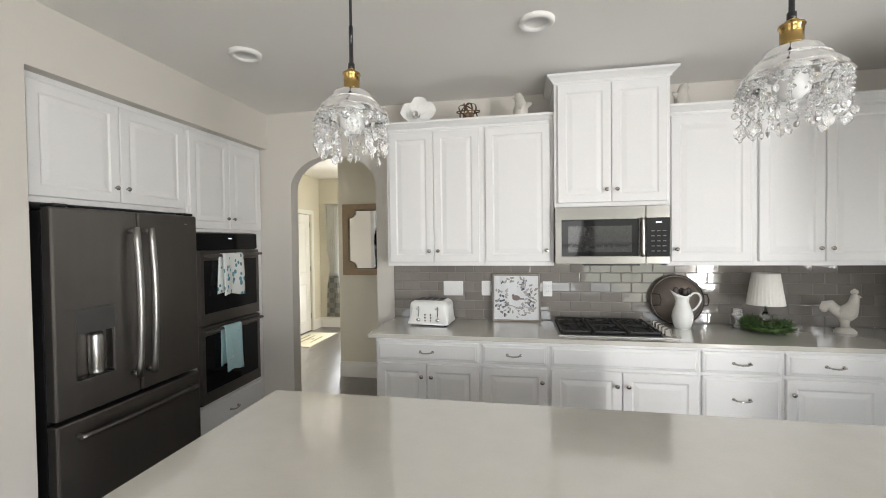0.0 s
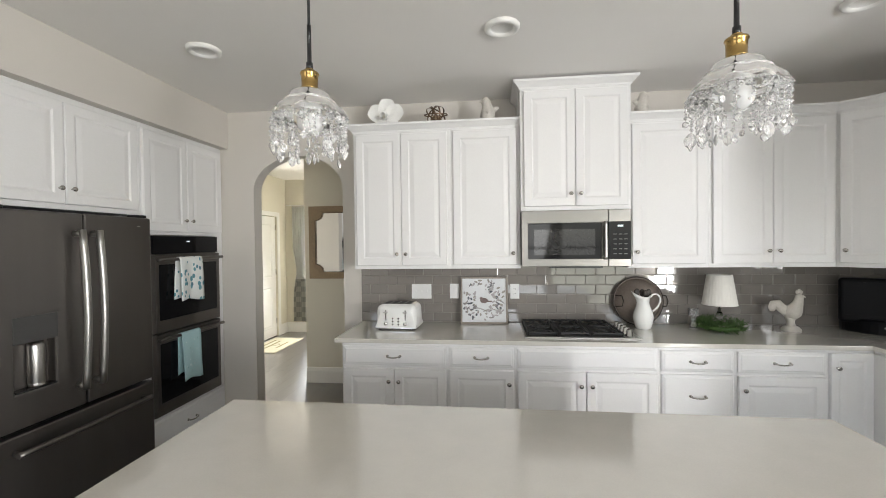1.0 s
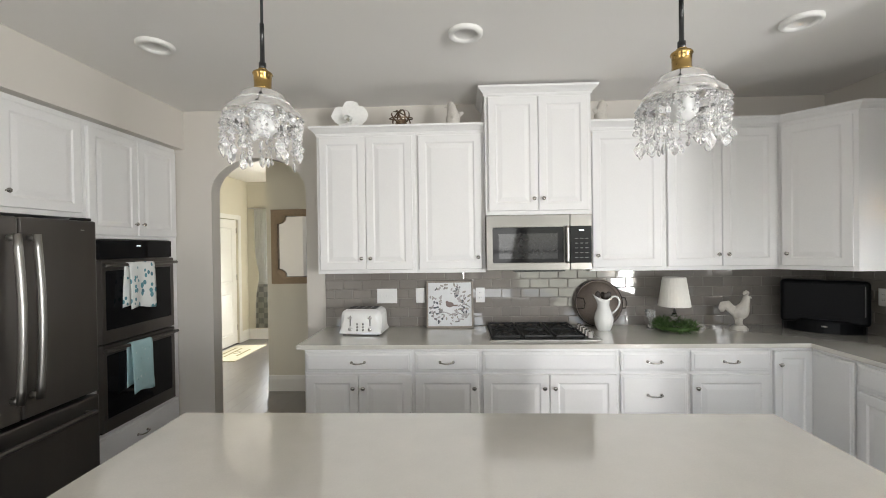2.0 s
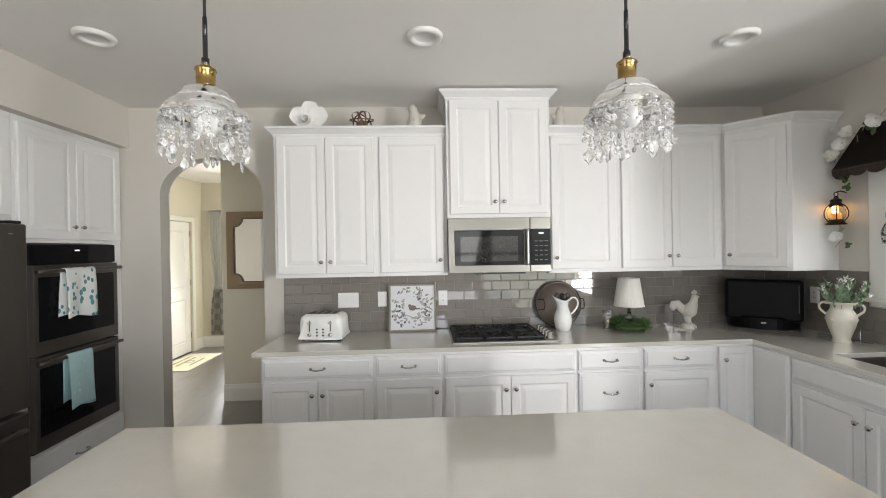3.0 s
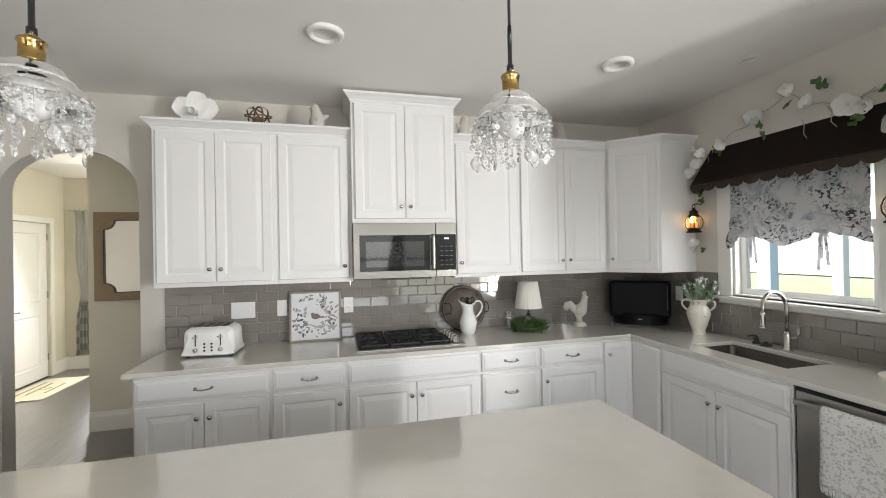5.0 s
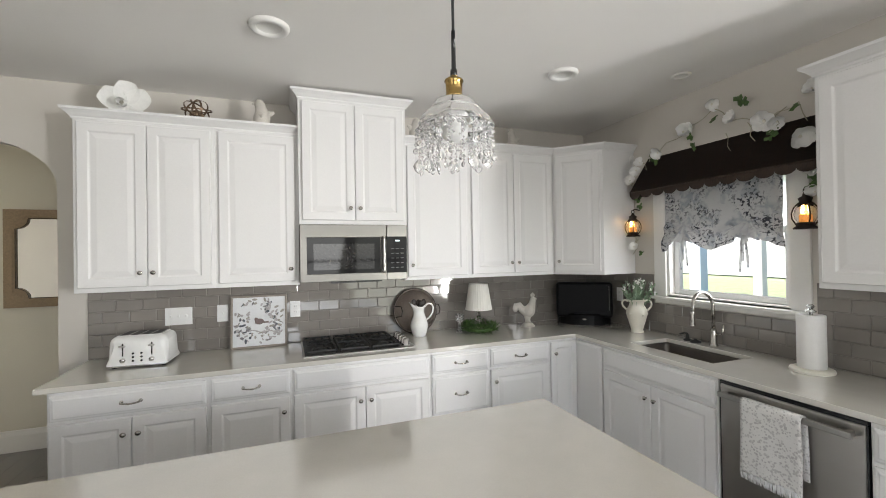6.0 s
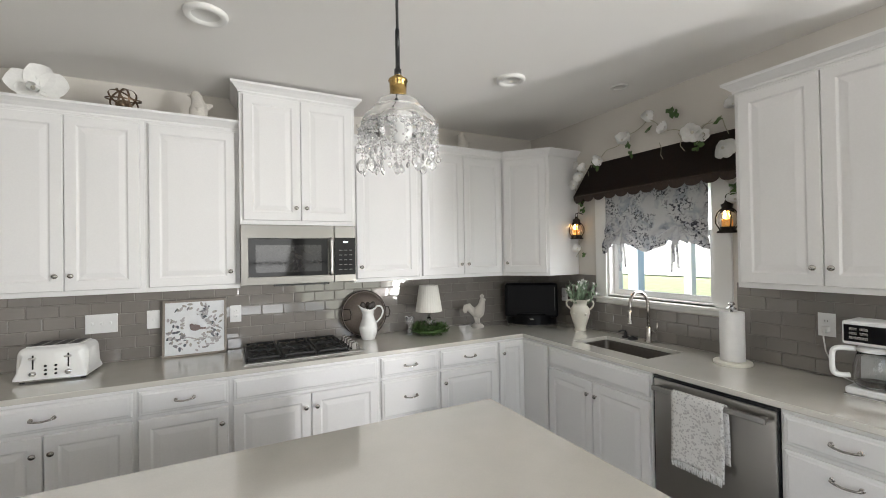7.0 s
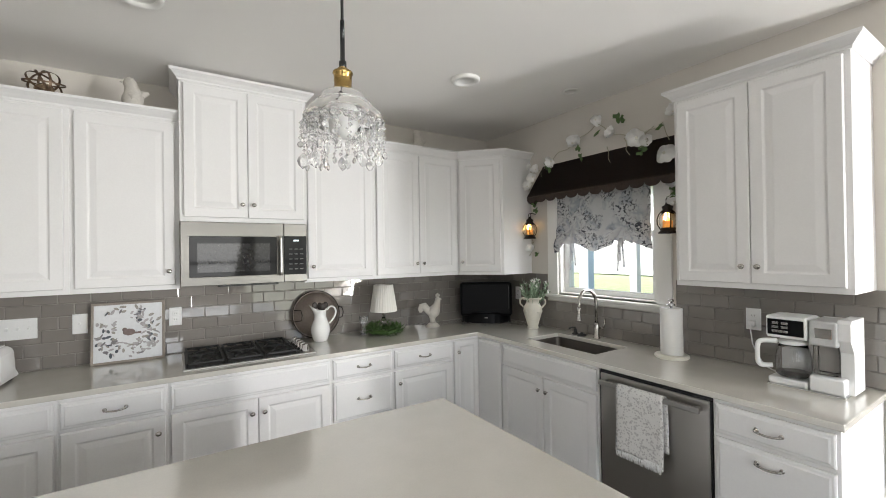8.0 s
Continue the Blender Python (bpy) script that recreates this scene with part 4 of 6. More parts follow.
part("handle", tube(bmesh.new(), curve([(0.050, 0, 0.258), (0.075, 0, 0.286), (0.108, 0, 0.280), (0.124, 0, 0.243), (0.114, 0, 0.198), (0.088, 0, 0.160), (0.066, 0, 0.142)]), 0.0080, 10), CERAMIC, t)
t = thing("cooking_utensils", Matrix.Translation((1.460, 3.468, CT + 0.03)) @ Matrix.Diagonal((0.95, 0.95, 0.86, 1)), "dark cooking spoons standing in the jug", "utensils")
for i, (ax, ay, h) in enumerate(((-0.034, 0.018, 0.252), (0.004, 0.026, 0.246), (0.040, 0.012, 0.250), (0.016, 0.002, 0.240))):
    bm = tube(bmesh.new(), [(ax * 0.2, ay * 0.2, 0), (ax, ay, h)], 0.005, 8)
    ball(bm, (ax * 1.15, ay * 1.1, h + 0.02), 0.028, 12, (0.8, 0.3, 1.2))
    part("spoon", bm, material("dark spoon wood", (0.035, 0.025, 0.02), 0.5, vary=0.2) if i == 0 else bpy.data.materials["dark spoon wood"], t)

# table lamp in a wreath
LXY = (1.965, 3.420)
t = thing("table_lamp", Matrix.Translation((*LXY, CT)), "small lamp with a pleated white shade and glass base", "lamp")
part("foot", lathe(bmesh.new(), [(0, 0), (0.05, 0), (0.05, 0.010), (0.02, 0.018), (0, 0.018)], seg=24), CLEAR, t, "clear glass foot")
part("stem", lathe(bmesh.new(), [(0, 0.018), (0.014, 0.02), (0.026, 0.045), (0.014, 0.07), (0.022, 0.095), (0.024, 0.11), (0.012, 0.135), (0, 0.136)], seg=24), CLEAR, t, "turned clear glass stem")
part("socket", lathe(bmesh.new(), [(0, 0.136), (0.014, 0.136), (0.014, 0.150), (0.009, 0.155), (0.009, 0.20), (0, 0.2)], seg=16), CHROME, t)
SHADE = material("pleated linen", (0.80, 0.78, 0.73), 0.8, vary=0.04, scale=30, bump=0.2, bscale=250)
bm = lathe(bmesh.new(), [(0.110, 0.185), (0.0785, 0.400), (0.0765, 0.400), (0.108, 0.185), (0.110, 0.185)], seg=120, ripple=lambda a, i: 1 + 0.014 * math.sin(a * 30))
part("shade", bm, SHADE, t, "pleated white fabric shade")
part("trim", tube(bmesh.new(), [(0.1095 * math.cos(a), 0.1095 * math.sin(a), 0.187) for a in [i * math.pi / 24 for i in range(48)]], 0.003, 6, True), SHADE, t)
t = thing("wreath", Matrix.Translation((*LXY, CT)), "green moss wreath round the lamp's foot", "wreath")
bm = bmesh.new()
for i in range(900):
    a, b = random.uniform(0, 6.283), random.uniform(0, 6.283)
    q = random.uniform(0.008, 0.032)
    c = Vector(((0.115 + q * math.cos(b)) * math.cos(a), (0.115 + q * math.cos(b)) * math.sin(a), 0.036 + q * math.sin(b)))
    w = Vector((math.cos(a) * math.cos(b), math.sin(a) * math.cos(b), math.sin(b) * 0.8 + 0.2)) + Vector((random.uniform(-1, 1), random.uniform(-1, 1), random.uniform(-0.6, 0.8))) * 0.9
    if c.z + w.normalized().z * 0.03 < 0.004:
        w.z = 0.3
    leaf(bm, c, w, random.uniform(0.022, 0.055), random.uniform(0.003, 0.007))
tagged(part("foliage", bm, MOSS, t), kind="stuff")
part("ring", tube(bmesh.new(), [(0.115 * math.cos(a), 0.115 * math.sin(a), 0.030) for a in [i * math.pi / 16 for i in range(32)]], 0.015, 8, True), MOSS, t)
JARGLASS = glass("thin jar glass", ior=1.15)
JARGLASS.node_tree.nodes["Principled BSDF"].inputs["Transmission Weight"].default_value = 0.85
t = thing("candle_jar", Matrix.Translation((1.808, 3.46, CT)), "small clear glass candle jar", "jar")
part("glass", lathe(bmesh.new(), [(0, 0), (0.03, 0), (0.022, 0.02), (0.012, 0.05), (0.014, 0.085), (0.034, 0.10), (0.036, 0.15), (0.0335, 0.15), (0.031, 0.103), (0, 0.098)], seg=24), JARGLASS, t)

# rooster and the birds on the cabinets: plain statues
STATUE = material("whitewashed plaster", (0.56, 0.53, 0.48), 0.7, vary=0.12, scale=25, bump=0.3, bscale=120)


def blob(bm, path, seg=14):
    """A soft body through (x, z, radius, thickness across)."""
    rows = []
    n = len(path)
    for i, (x, z, r, k) in enumerate(path):
        a, b = path[max(0, i - 1)], path[min(n - 1, i + 1)]
        d = Vector((b[0] - a[0], 0, b[1] - a[1])).normalized()
        side = Vector((-d.z, 0, d.x))
        rows.append([bm.verts.new(Vector((x, 0, z)) + side * r * math.cos(u) + Vector((0, 1, 0)) * r * k * math.sin(u)) for u in [j * 2 * math.pi / seg for j in range(seg)]])
    for a, b in zip(rows, rows[1:]):
        for j in range(seg):
            bm.faces.new((a[j], a[(j + 1) % seg], b[(j + 1) % seg], b[j])).smooth = True
    bm.faces.new(rows[0][::-1])
    bm.faces.new(rows[-1])
    bmesh.ops.recalc_face_normals(bm, faces=bm.faces)


bm = bmesh.new()
blob(bm, [(-0.005, 0.075, 0.018, 0.7), (0.0, 0.10, 0.045, 0.7), (0.01, 0.135, 0.062, 0.75), (0.03, 0.165, 0.052, 0.75), (0.047, 0.20, 0.036, 0.75), (0.055, 0.235, 0.028, 0.75), (0.058, 0.262, 0.024, 0.75), (0.058, 0.280, 0.008, 0.7)])
blob(bm, [(0.02, 0.135, 0.045, 0.6), (-0.02, 0.140, 0.042, 0.6), (-0.055, 0.165, 0.034, 0.5), (-0.085, 0.200, 0.034, 0.45), (-0.108, 0.195, 0.033, 0.4), (-0.120, 0.165, 0.028, 0.35), (-0.118, 0.140, 0.012, 0.3)])
blob(bm, [(0.078, 0.258, 0.012, 0.6), (0.098, 0.250, 0.003, 0.6)])
blob(bm, [(0.074, 0.242, 0.012, 0.4), (0.076, 0.222, 0.009, 0.4), (0.075, 0.215, 0.003, 0.4)])
for x, z, r in ((0.043, 0.290, 0.013), (0.056, 0.298, 0.014), (0.069, 0.290, 0.012)):
    ball(bm, (x, 0, z), r, 10, (0.9, 0.4, 1.2))
blob(bm, [(0.0, 0.10, 0.035, 0.8), (0.002, 0.06, 0.024, 0.9), (0.004, 0.03, 0.030, 1.0)])
lathe(bm, [(0, 0), (0.062, 0), (0.064, 0.010), (0.055, 0.016), (0.050, 0.028), (0.03, 0.034), (0, 0.036)], (0.004, 0, 0), 24)
ob = tagged(part("rooster_statue", bm, STATUE), "whitewashed plaster rooster statue on the worktop", "statue")
ob.matrix_basis = Matrix.Translation((2.452, 3.450, CT)) @ pose(0, 0, 0, 0, 0, -8) @ Matrix.Diagonal((0.94, 0.94, 0.94, 1))


def bird(x, y, z, turn, k, label, flip=1):
    bm = bmesh.new()
    blob(bm, [(0.0, 0.0, 0.036, 0.9), (0.0, 0.012, 0.040, 0.9), (0.003, 0.045, 0.043, 0.9), (0.003, 0.075, 0.034, 0.9), (-0.003, 0.098, 0.027, 0.9), (-0.008, 0.118, 0.027, 0.9), (-0.010, 0.136, 0.018, 0.9), (-0.011, 0.143, 0.005, 0.9)])
    blob(bm, [(0.015, 0.06, 0.026, 0.6), (0.045, 0.072, 0.016, 0.6), (0.065, 0.080, 0.006, 0.6)])
    blob(bm, [(-0.03, 0.118, 0.009, 0.7), (-0.046, 0.114, 0.002, 0.7)])
    blob(bm, [(-0.005, 0.04, 0.030, 1.35), (0.02, 0.055, 0.022, 1.6), (0.04, 0.07, 0.006, 1.6)])
    ob = tagged(part("bird_statue", bm, STATUE), label, "statue", "bird statues")
    ob.matrix_basis = Matrix.Translation((x, y, z)) @ pose(0, 0, 0, 0, 0, turn) @ Matrix.Diagonal((k * flip, k, k, 1))


TOPZ = UT + 0.0535
bird(0.325, 3.355, TOPZ, 0, 1.27, "small white plaster bird statue on top of the cabinets")
bird(1.425, 3.37, TOPZ, 20, 1.2, "small white plaster bird statue beside the tall cabinet", -1)
bird(2.33, 3.45, TOPZ, 10, 1.30, "small plaster bird statue in the dark corner over the cabinets")

# silk magnolia on the cabinets
t = thing("silk_magnolia", Matrix.Translation((-0.448, 3.385, TOPZ + 0.070)) @ Matrix.Diagonal((0.9, 0.9, 0.86, 1)), "large white artificial magnolia on top of the cabinets", "flower")


def petal(parent, a, long, wide, cup, tilt, mat=PETAL, turn=None):
    bm = bmesh.new()
    n, m = 9, 7
    g = []
    for i in range(n):
        s = i / (n - 1)
        hw = wide * (math.sin(math.pi * (0.10 + 0.72 * s ** 0.9))) ** 0.8 / 2
        row = []
        for j in range(m):
            u = j / (m - 1) * 2 - 1
            row.append(bm.verts.new((u * hw, -cup * (u * u * 0.6 + s * s) * long, s * long - 0.06 * long * u * u * s)))
        g.append(row)
    for p, q in zip(g, g[1:]):
        for j in range(m - 1):
            bm.faces.new((p[j], p[j + 1], q[j + 1], q[j])).smooth = True
    ob = part("petal", bm, mat, parent)
    ob.matrix_basis = (turn or Matrix.Identity(4)) @ pose(0, 0, 0, 0, a, 0) @ pose(0, 0, 0, tilt)


for a in (8, 62, 118, 190, 248, 300):
    petal(t, a, 0.165 if a not in (118, 190, 248) else 0.105, 0.155, 0.10, -6 + a % 9, turn=pose(0, 0, 0, 4))
for a in (35, 150, 270):
    petal(t, a, 0.065, 0.07, 0.7, 35, turn=pose(0, -0.03, -0.01, 0))
bm = bmesh.new()
for i in range(60):
    a = random.uniform(0, 6.28)
    q = random.uniform(0, 0.022)
    ball(bm, (q * math.cos(a), -0.045 - random.uniform(0, 0.015), q * math.sin(a)), 0.005, 6)
part("stamen", bm, CREAM, t)
part("stalk", tube(bmesh.new(), [(0, 0.01, 0), (0, 0.06, -0.03), (0, 0.09, -0.0745)], 0.007, 8), SAGE, t)

# ball of bent metal bands
t = thing("band_sphere", Matrix.Translation((-0.060, 3.365, TOPZ + 0.0705)) @ Matrix.Diagonal((1.28, 1.1, 0.96, 1)), "openwork ball of bronze bands on the cabinets", "ornament")
BAND = material("rubbed bronze band", (0.13, 0.085, 0.055), 0.4, 0.6, vary=0.3, scale=30)
for k, (ax, ay) in enumerate(((10, 0), (60, 25), (-55, 10), (85, 70), (30, -65))):
    bm = bmesh.new()
    m = pose(0, 0, 0, ax, ay, k * 37)
    n = 40
    rows = []
    for i in range(n):
        a = i * 2 * math.pi / n
        rows.append([bm.verts.new(m @ Vector((q * math.cos(a), q * math.sin(a), h))) for q, h in ((0.070, -0.0045), (0.070, 0.0045), (0.068, 0.0045), (0.068, -0.0045))])
    for i in range(n):
        p, q = rows[i], rows[(i + 1) % n]
        for j in range(4):
            bm.faces.new((p[j], p[(j + 1) % 4], q[(j + 1) % 4], q[j]))
    bmesh.ops.recalc_face_normals(bm, faces=bm.faces)
    part("band", bm, BAND, t)
part("core", smooth(ball(bmesh.new(), (0.0, 0, -0.035), 0.034, 16)), material("amber mercury glass", (0.45, 0.33, 0.22), 0.15, 0.7, vary=0.3, scale=40), t)

# black television in the corner
t = thing("television", Matrix.Translation((2.985, 3.352, CT)) @ pose(0, 0, 0, 0, 0, -38), "small black flat television in the worktop corner", "television")
bow = [(0.235 * math.sin(radians(a)), 0.10 - 0.185 * math.cos(radians(a))) for a in range(-90, 91, 10)]
bm = prism(bmesh.new(), bow, 2, 0.0, 0.095)
bmesh.ops.bevel(bm, geom=[e for e in bm.edges if e.verts[0].co.z > 0.05 and e.verts[1].co.z > 0.05], offset=0.022, segments=3, profile=0.5, affect="EDGES", clamp_overlap=True)
part("speaker_base", bm, DULL, t, "bowed glossy black base")
part("case", boxed(-0.240, -0.045, 0.060, 0.240, 0.060, 0.374, bevel=0.026, seg=4), DULL, t)
part("back_hump", boxed(-0.17, 0.055, 0.06, 0.17, 0.105, 0.33, bevel=0.03, seg=3), DULL, t)
part("screen", boxed(-0.205, -0.0475, 0.118, 0.205, -0.044, 0.346, bevel=0.001), DULL, t)
part("bezel_edge", boxed(0.208, -0.0470, 0.13, 0.213, -0.044, 0.340), GREY, t)
part("badge", boxed(-0.016, -0.0875, 0.046, 0.016, -0.0840, 0.056), CHROME, t)

# urn with a plant
t = thing("urn", Matrix.Translation((3.105, 2.865, CT)) @ Matrix.Diagonal((0.86, 0.86, 1, 1)), "cream two-handled ceramic urn", "urn")
prof = [(0, 0), (0.055, 0), (0.057, 0.008), (0.050, 0.018), (0.060, 0.05), (0.082, 0.11), (0.092, 0.15), (0.088, 0.18), (0.070, 0.205), (0.062, 0.22), (0.066, 0.24), (0.092, 0.256), (0.094, 0.262), (0.086, 0.262), (0.056, 0.236), (0.05, 0.2), (0, 0.19)]
part("body", lathe(bmesh.new(), prof, seg=36), CREAM, t)
for s in (-1, 1):
    q = Vector((0.65, -0.76, 0)) * s
    part("handle", tube(bmesh.new(), curve([q * 0.074 + Vector((0, 0, 0.246)), q * 0.104 + Vector((0, 0, 0.252)), q * 0.124 + Vector((0, 0, 0.234)), q * 0.120 + Vector((0, 0, 0.206)), q * 0.102 + Vector((0, 0, 0.188)), q * 0.088 + Vector((0, 0, 0.176))]), 0.0080, 8), CREAM, t)
for a in range(0, 360, 72):
    part("relief", ball(bmesh.new(), (0.084 * math.cos(radians(a - 100)), 0.084 * math.sin(radians(a - 100)), 0.145), 0.016, 8, (1, 1, 0.8)), CREAM, t)
t = thing("potted_sprigs", Matrix.Translation((3.105, 2.865, CT + 0.18)), "white-tipped sage green sprigs in the urn", "plant")
bm, tips = bmesh.new(), bmesh.new()
for i in range(34):
    a, sp_ = random.uniform(0, 6.283), random.uniform(0.02, 0.145)
    h = random.uniform(0.15, 0.235) * (1 - 1.5 * sp_)
    top = Vector((sp_ * math.cos(a) * 1.1, sp_ * math.sin(a) * 1.1, h + 0.02))
    root = Vector((0.3 * top.x, 0.3 * top.y, 0.01))
    tube(bm, [root, root.lerp(top, 0.5) + Vector((0, 0, 0.012)), top], 0.0016, 5)
    for k in range(9):
        s = 0.25 + 0.08 * k
        leaf(bm, root.lerp(top, s), Vector((random.uniform(-1, 1), random.uniform(-1, 1), 0.7)) + top * 2, random.uniform(0.028, 0.052), 0.014)
    if i % 2 == 0:
        for k in range(7):
            leaf(tips, top + Vector((0, 0, -0.004 * k)), Vector((random.uniform(-1, 1), random.uniform(-1, 1), 1.2)), 0.022, 0.009)
tagged(part("foliage", bm, SAGE, t), kind="stuff")
tagged(part("tips", tips, PETAL, t, "white flower tips"), kind="stuff")

# paper towels
t = thing("paper_towel_holder", Matrix.Translation((3.085, 1.672, CT)), "cream paper towel stand with a silver finial", "paper towel holder")
part("base", lathe(bmesh.new(), [(0, 0), (0.094, 0), (0.097, 0.006), (0.094, 0.016), (0.085, 0.020), (0, 0.020)], seg=40), CREAM, t)
part("rod", lathe(bmesh.new(), [(0, 0.02), (0.008, 0.02), (0.008, 0.318), (0, 0.318)], seg=12), CHROME, t)
fin = lathe(bmesh.new(), [(0, 0.314), (0.024, 0.316), (0.024, 0.322), (0.010, 0.328), (0.008, 0.334), (0, 0.334)], seg=16)
ball(fin, (0, 0.0, 0.345), 0.016, 12, (1.7, 0.9, 0.75))
part("finial", fin, CHROME, t)
ob = thing("paper_towel_roll", Matrix.Translation((3.085, 1.672, CT + 0.0205)), "white paper towel roll on its stand", "paper towels")
part("roll", lathe(bmesh.new(), [(0.021, 0), (0.060, 0), (0.062, 0.002), (0.062, 0.278), (0.060, 0.280), (0.021, 0.280), (0.021, 0)], seg=40, ripple=lambda a, i: 1 + (0.006 * (a / 6.283) if i in (1, 2, 3, 4) else 0)), material("soft white paper", (0.80, 0.79, 0.77), 0.9, vary=0.03, scale=30, bump=0.4, bscale=150), ob)

# coffee maker
t = thing("coffee_maker", Matrix.Translation((2.945, 1.140, CT)) @ pose(0, 0, 0, 0, 0, RIGHT) @ Matrix.Diagonal((0.85, 1, 0.97, 1)), "white drip coffee maker with a glass carafe and single-serve side", "coffee maker")
part("base", boxed(0, 0, 0.0, 0.335, 0.215, 0.012, bevel=0.004), CHROME, t, "silver base band")
part("hotplate_base", boxed(0.004, 0.004, 0.012, 0.180, 0.17, 0.045, bevel=0.010, seg=3), PLASTIC, t)
part("serving_tray", boxed(0.186, 0.003, 0.012, 0.330, 0.15, 0.085, bevel=0.010, seg=3), PLASTIC, t)
part("rear_column", boxed(0.010, 0.150, 0.012, 0.180, 0.213, 0.335, bevel=0.010, seg=3), PLASTIC, t)
bm = prism(bmesh.new(), [(0.06, 0.012), (0.213, 0.012), (0.213, 0.350), (0.03, 0.350), (0.01, 0.335), (0.01, 0.26), (0.06, 0.20)], 0, 0.300, 0.352)
part("side_cheek", bm, PLASTIC, t)
part("brew_head", boxed(0.0, -0.004, 0.240, 0.184, 0.165, 0.348, bevel=0.012, seg=3), PLASTIC, t)
part("control_panel", boxed(0.010, -0.0075, 0.255, 0.172, -0.003, 0.332, bevel=0.002), BLACKGLASS, t, "black control panel")
for i in range(5):
    part("button", boxed(0.032 + (i % 2) * 0.042 if i < 4 else 0.032, -0.0098, 0.308 - (i // 2) * 0.020, (0.062 + (i % 2) * 0.042) if i < 4 else 0.104, -0.0075, 0.319 - (i // 2) * 0.020, bevel=0.001), CHROME, t)
part("pod_head", boxed(0.190, -0.002, 0.225, 0.306, 0.165, 0.342, bevel=0.012, seg=3), material("silver plastic", (0.55, 0.55, 0.55), 0.3, 0.3), t)
part("pod_badge", boxed(0.215, -0.0045, 0.262, 0.285, -0.0015, 0.310, bevel=0.003), CHROME, t)
SMOKE = glass("smoky glass", (0.72, 0.70, 0.67))
part("reservoir", boxed(0.196, 0.030, 0.088, 0.296, 0.150, 0.224, bevel=0.008), SMOKE, t, "clear smoky water tank")
part("pod_back", boxed(0.190, 0.152, 0.086, 0.299, 0.213, 0.340, bevel=0.006), PLASTIC, t)
cf = part("carafe", lathe(bmesh.new(), [(0, 0.046), (0.058, 0.046), (0.076, 0.062), (0.082, 0.095), (0.080, 0.140), (0.068, 0.190), (0.060, 0.212), (0.058, 0.212), (0.066, 0.19), (0.078, 0.14), (0.080, 0.095), (0.074, 0.064), (0.057, 0.049), (0, 0.049)], (0.098, 0.072, 0), 36), CLEAR, t, "clear glass carafe")
part("coffee", lathe(bmesh.new(), [(0, 0.0495), (0.056, 0.0495), (0.0735, 0.065), (0.0745, 0.068), (0, 0.068)], (0.098, 0.072, 0), 32), material("black coffee", (0.012, 0.007, 0.004), 0.1), cf)
part("lid", lathe(bmesh.new(), [(0, 0.210), (0.062, 0.208), (0.066, 0.214), (0.062, 0.226), (0.03, 0.234), (0, 0.234)], (0.098, 0.072, 0), 32), PLASTIC, cf)
bm = tube(bmesh.new(), curve([(0.040, 0.03, 0.218), (0.000, 0.0, 0.220), (-0.022, -0.020, 0.214), (-0.030, -0.026, 0.19), (-0.030, -0.026, 0.12), (-0.020, -0.018, 0.099), (0.0, 0.005, 0.094), (0.022, 0.02, 0.096)], 4), 0.012, 10)
part("handle", bm, PLASTIC, cf)
t = thing("power_cord", Matrix.Translation((0, 0, 0)), "white power cord plugged in beside the coffee maker", "cord")
part("plug", boxed(R - 0.045, 1.287, 1.140, R - 0.017, 1.315, 1.172, bevel=0.005), PLASTIC, t)
part("cable", tube(bmesh.new(), [(R - 0.044, 1.301, 1.150), (R - 0.06, 1.299, 1.12), (R - 0.062, 1.290, 1.05), (R - 0.055, 1.265, 0.98), (R - 0.05, 1.235, 0.935), (R - 0.055, 1.19, 0.9195), (R - 0.07, 1.15, 0.9195), (R - 0.075, 1.13, 0.93)], 0.0035, 8), PLASTIC, t)

# ---- sink window and what hangs round it ----
wnd = new("window_1")
tagged(wnd, "white single-hung window over the sink", "window", kind="structure")
bm = bmesh.new()
o = 0.012
for y0, y1, z0, z1 in ((WY0 - 0.105, WY0, WZ0 - 0.01, WZ1 + 0.09), (WY1, WY1 + 0.105, WZ0 - 0.01, WZ1 + 0.09), (WY0, WY1, WZ1, WZ1 + 0.09)):
    box(bm, R - 0.020, y0, z0, R - 0.001, y1, z1, bevel=0.003)
part("casing", bm, TRIM, wnd)
part("window_sill", boxed(R - 0.045, WY0 - 0.12, WZ0 - 0.035, R + 0.06, WY1 + 0.12, WZ0 - 0.011, bevel=0.006), TRIM, wnd)
part("apron", boxed(R - 0.016, WY0 - 0.10, WZ0 - 0.062, R - 0.001, WY1 + 0.10, WZ0 - 0.036, bevel=0.002), TRIM, wnd)
bm = bmesh.new()
for y0, y1, z0, z1 in ((WY0 + 0.001, WY0 + 0.02, WZ0 - 0.01, WZ1), (WY1 - 0.02, WY1 - 0.001, WZ0 - 0.01, WZ1), (WY0 + 0.02, WY1 - 0.02, WZ1 - 0.02, WZ1), (WY0 + 0.02, WY1 - 0.02, WZ0 - 0.01, WZ0 + 0.008)):
    box(bm, R + 0.0, y0, z0, R + 0.138, y1, z1)
part("jamb", bm, TRIM, wnd)


def sash(x, z0, z1):
    bm = bmesh.new()
    a, b, s = WY0 + 0.021, WY1 - 0.021, 0.042
    for y0, y1, p, q in ((a, a + s, z0, z1), (b - s, b, z0, z1), (a + s, b - s, z0, z0 + s), (a + s, b - s, z1 - s, z1)):
        box(bm, x, y0, p, x + 0.03, y1, q, bevel=0.003)
    ob = part("sash", bm, PLASTIC, wnd)
    gl = part("pane", boxed(x + 0.012, a + s - 0.003, z0 + s - 0.003, x + 0.016, b - s + 0.003, z1 - s + 0.003), PANE, ob)
    gl.visible_shadow = False


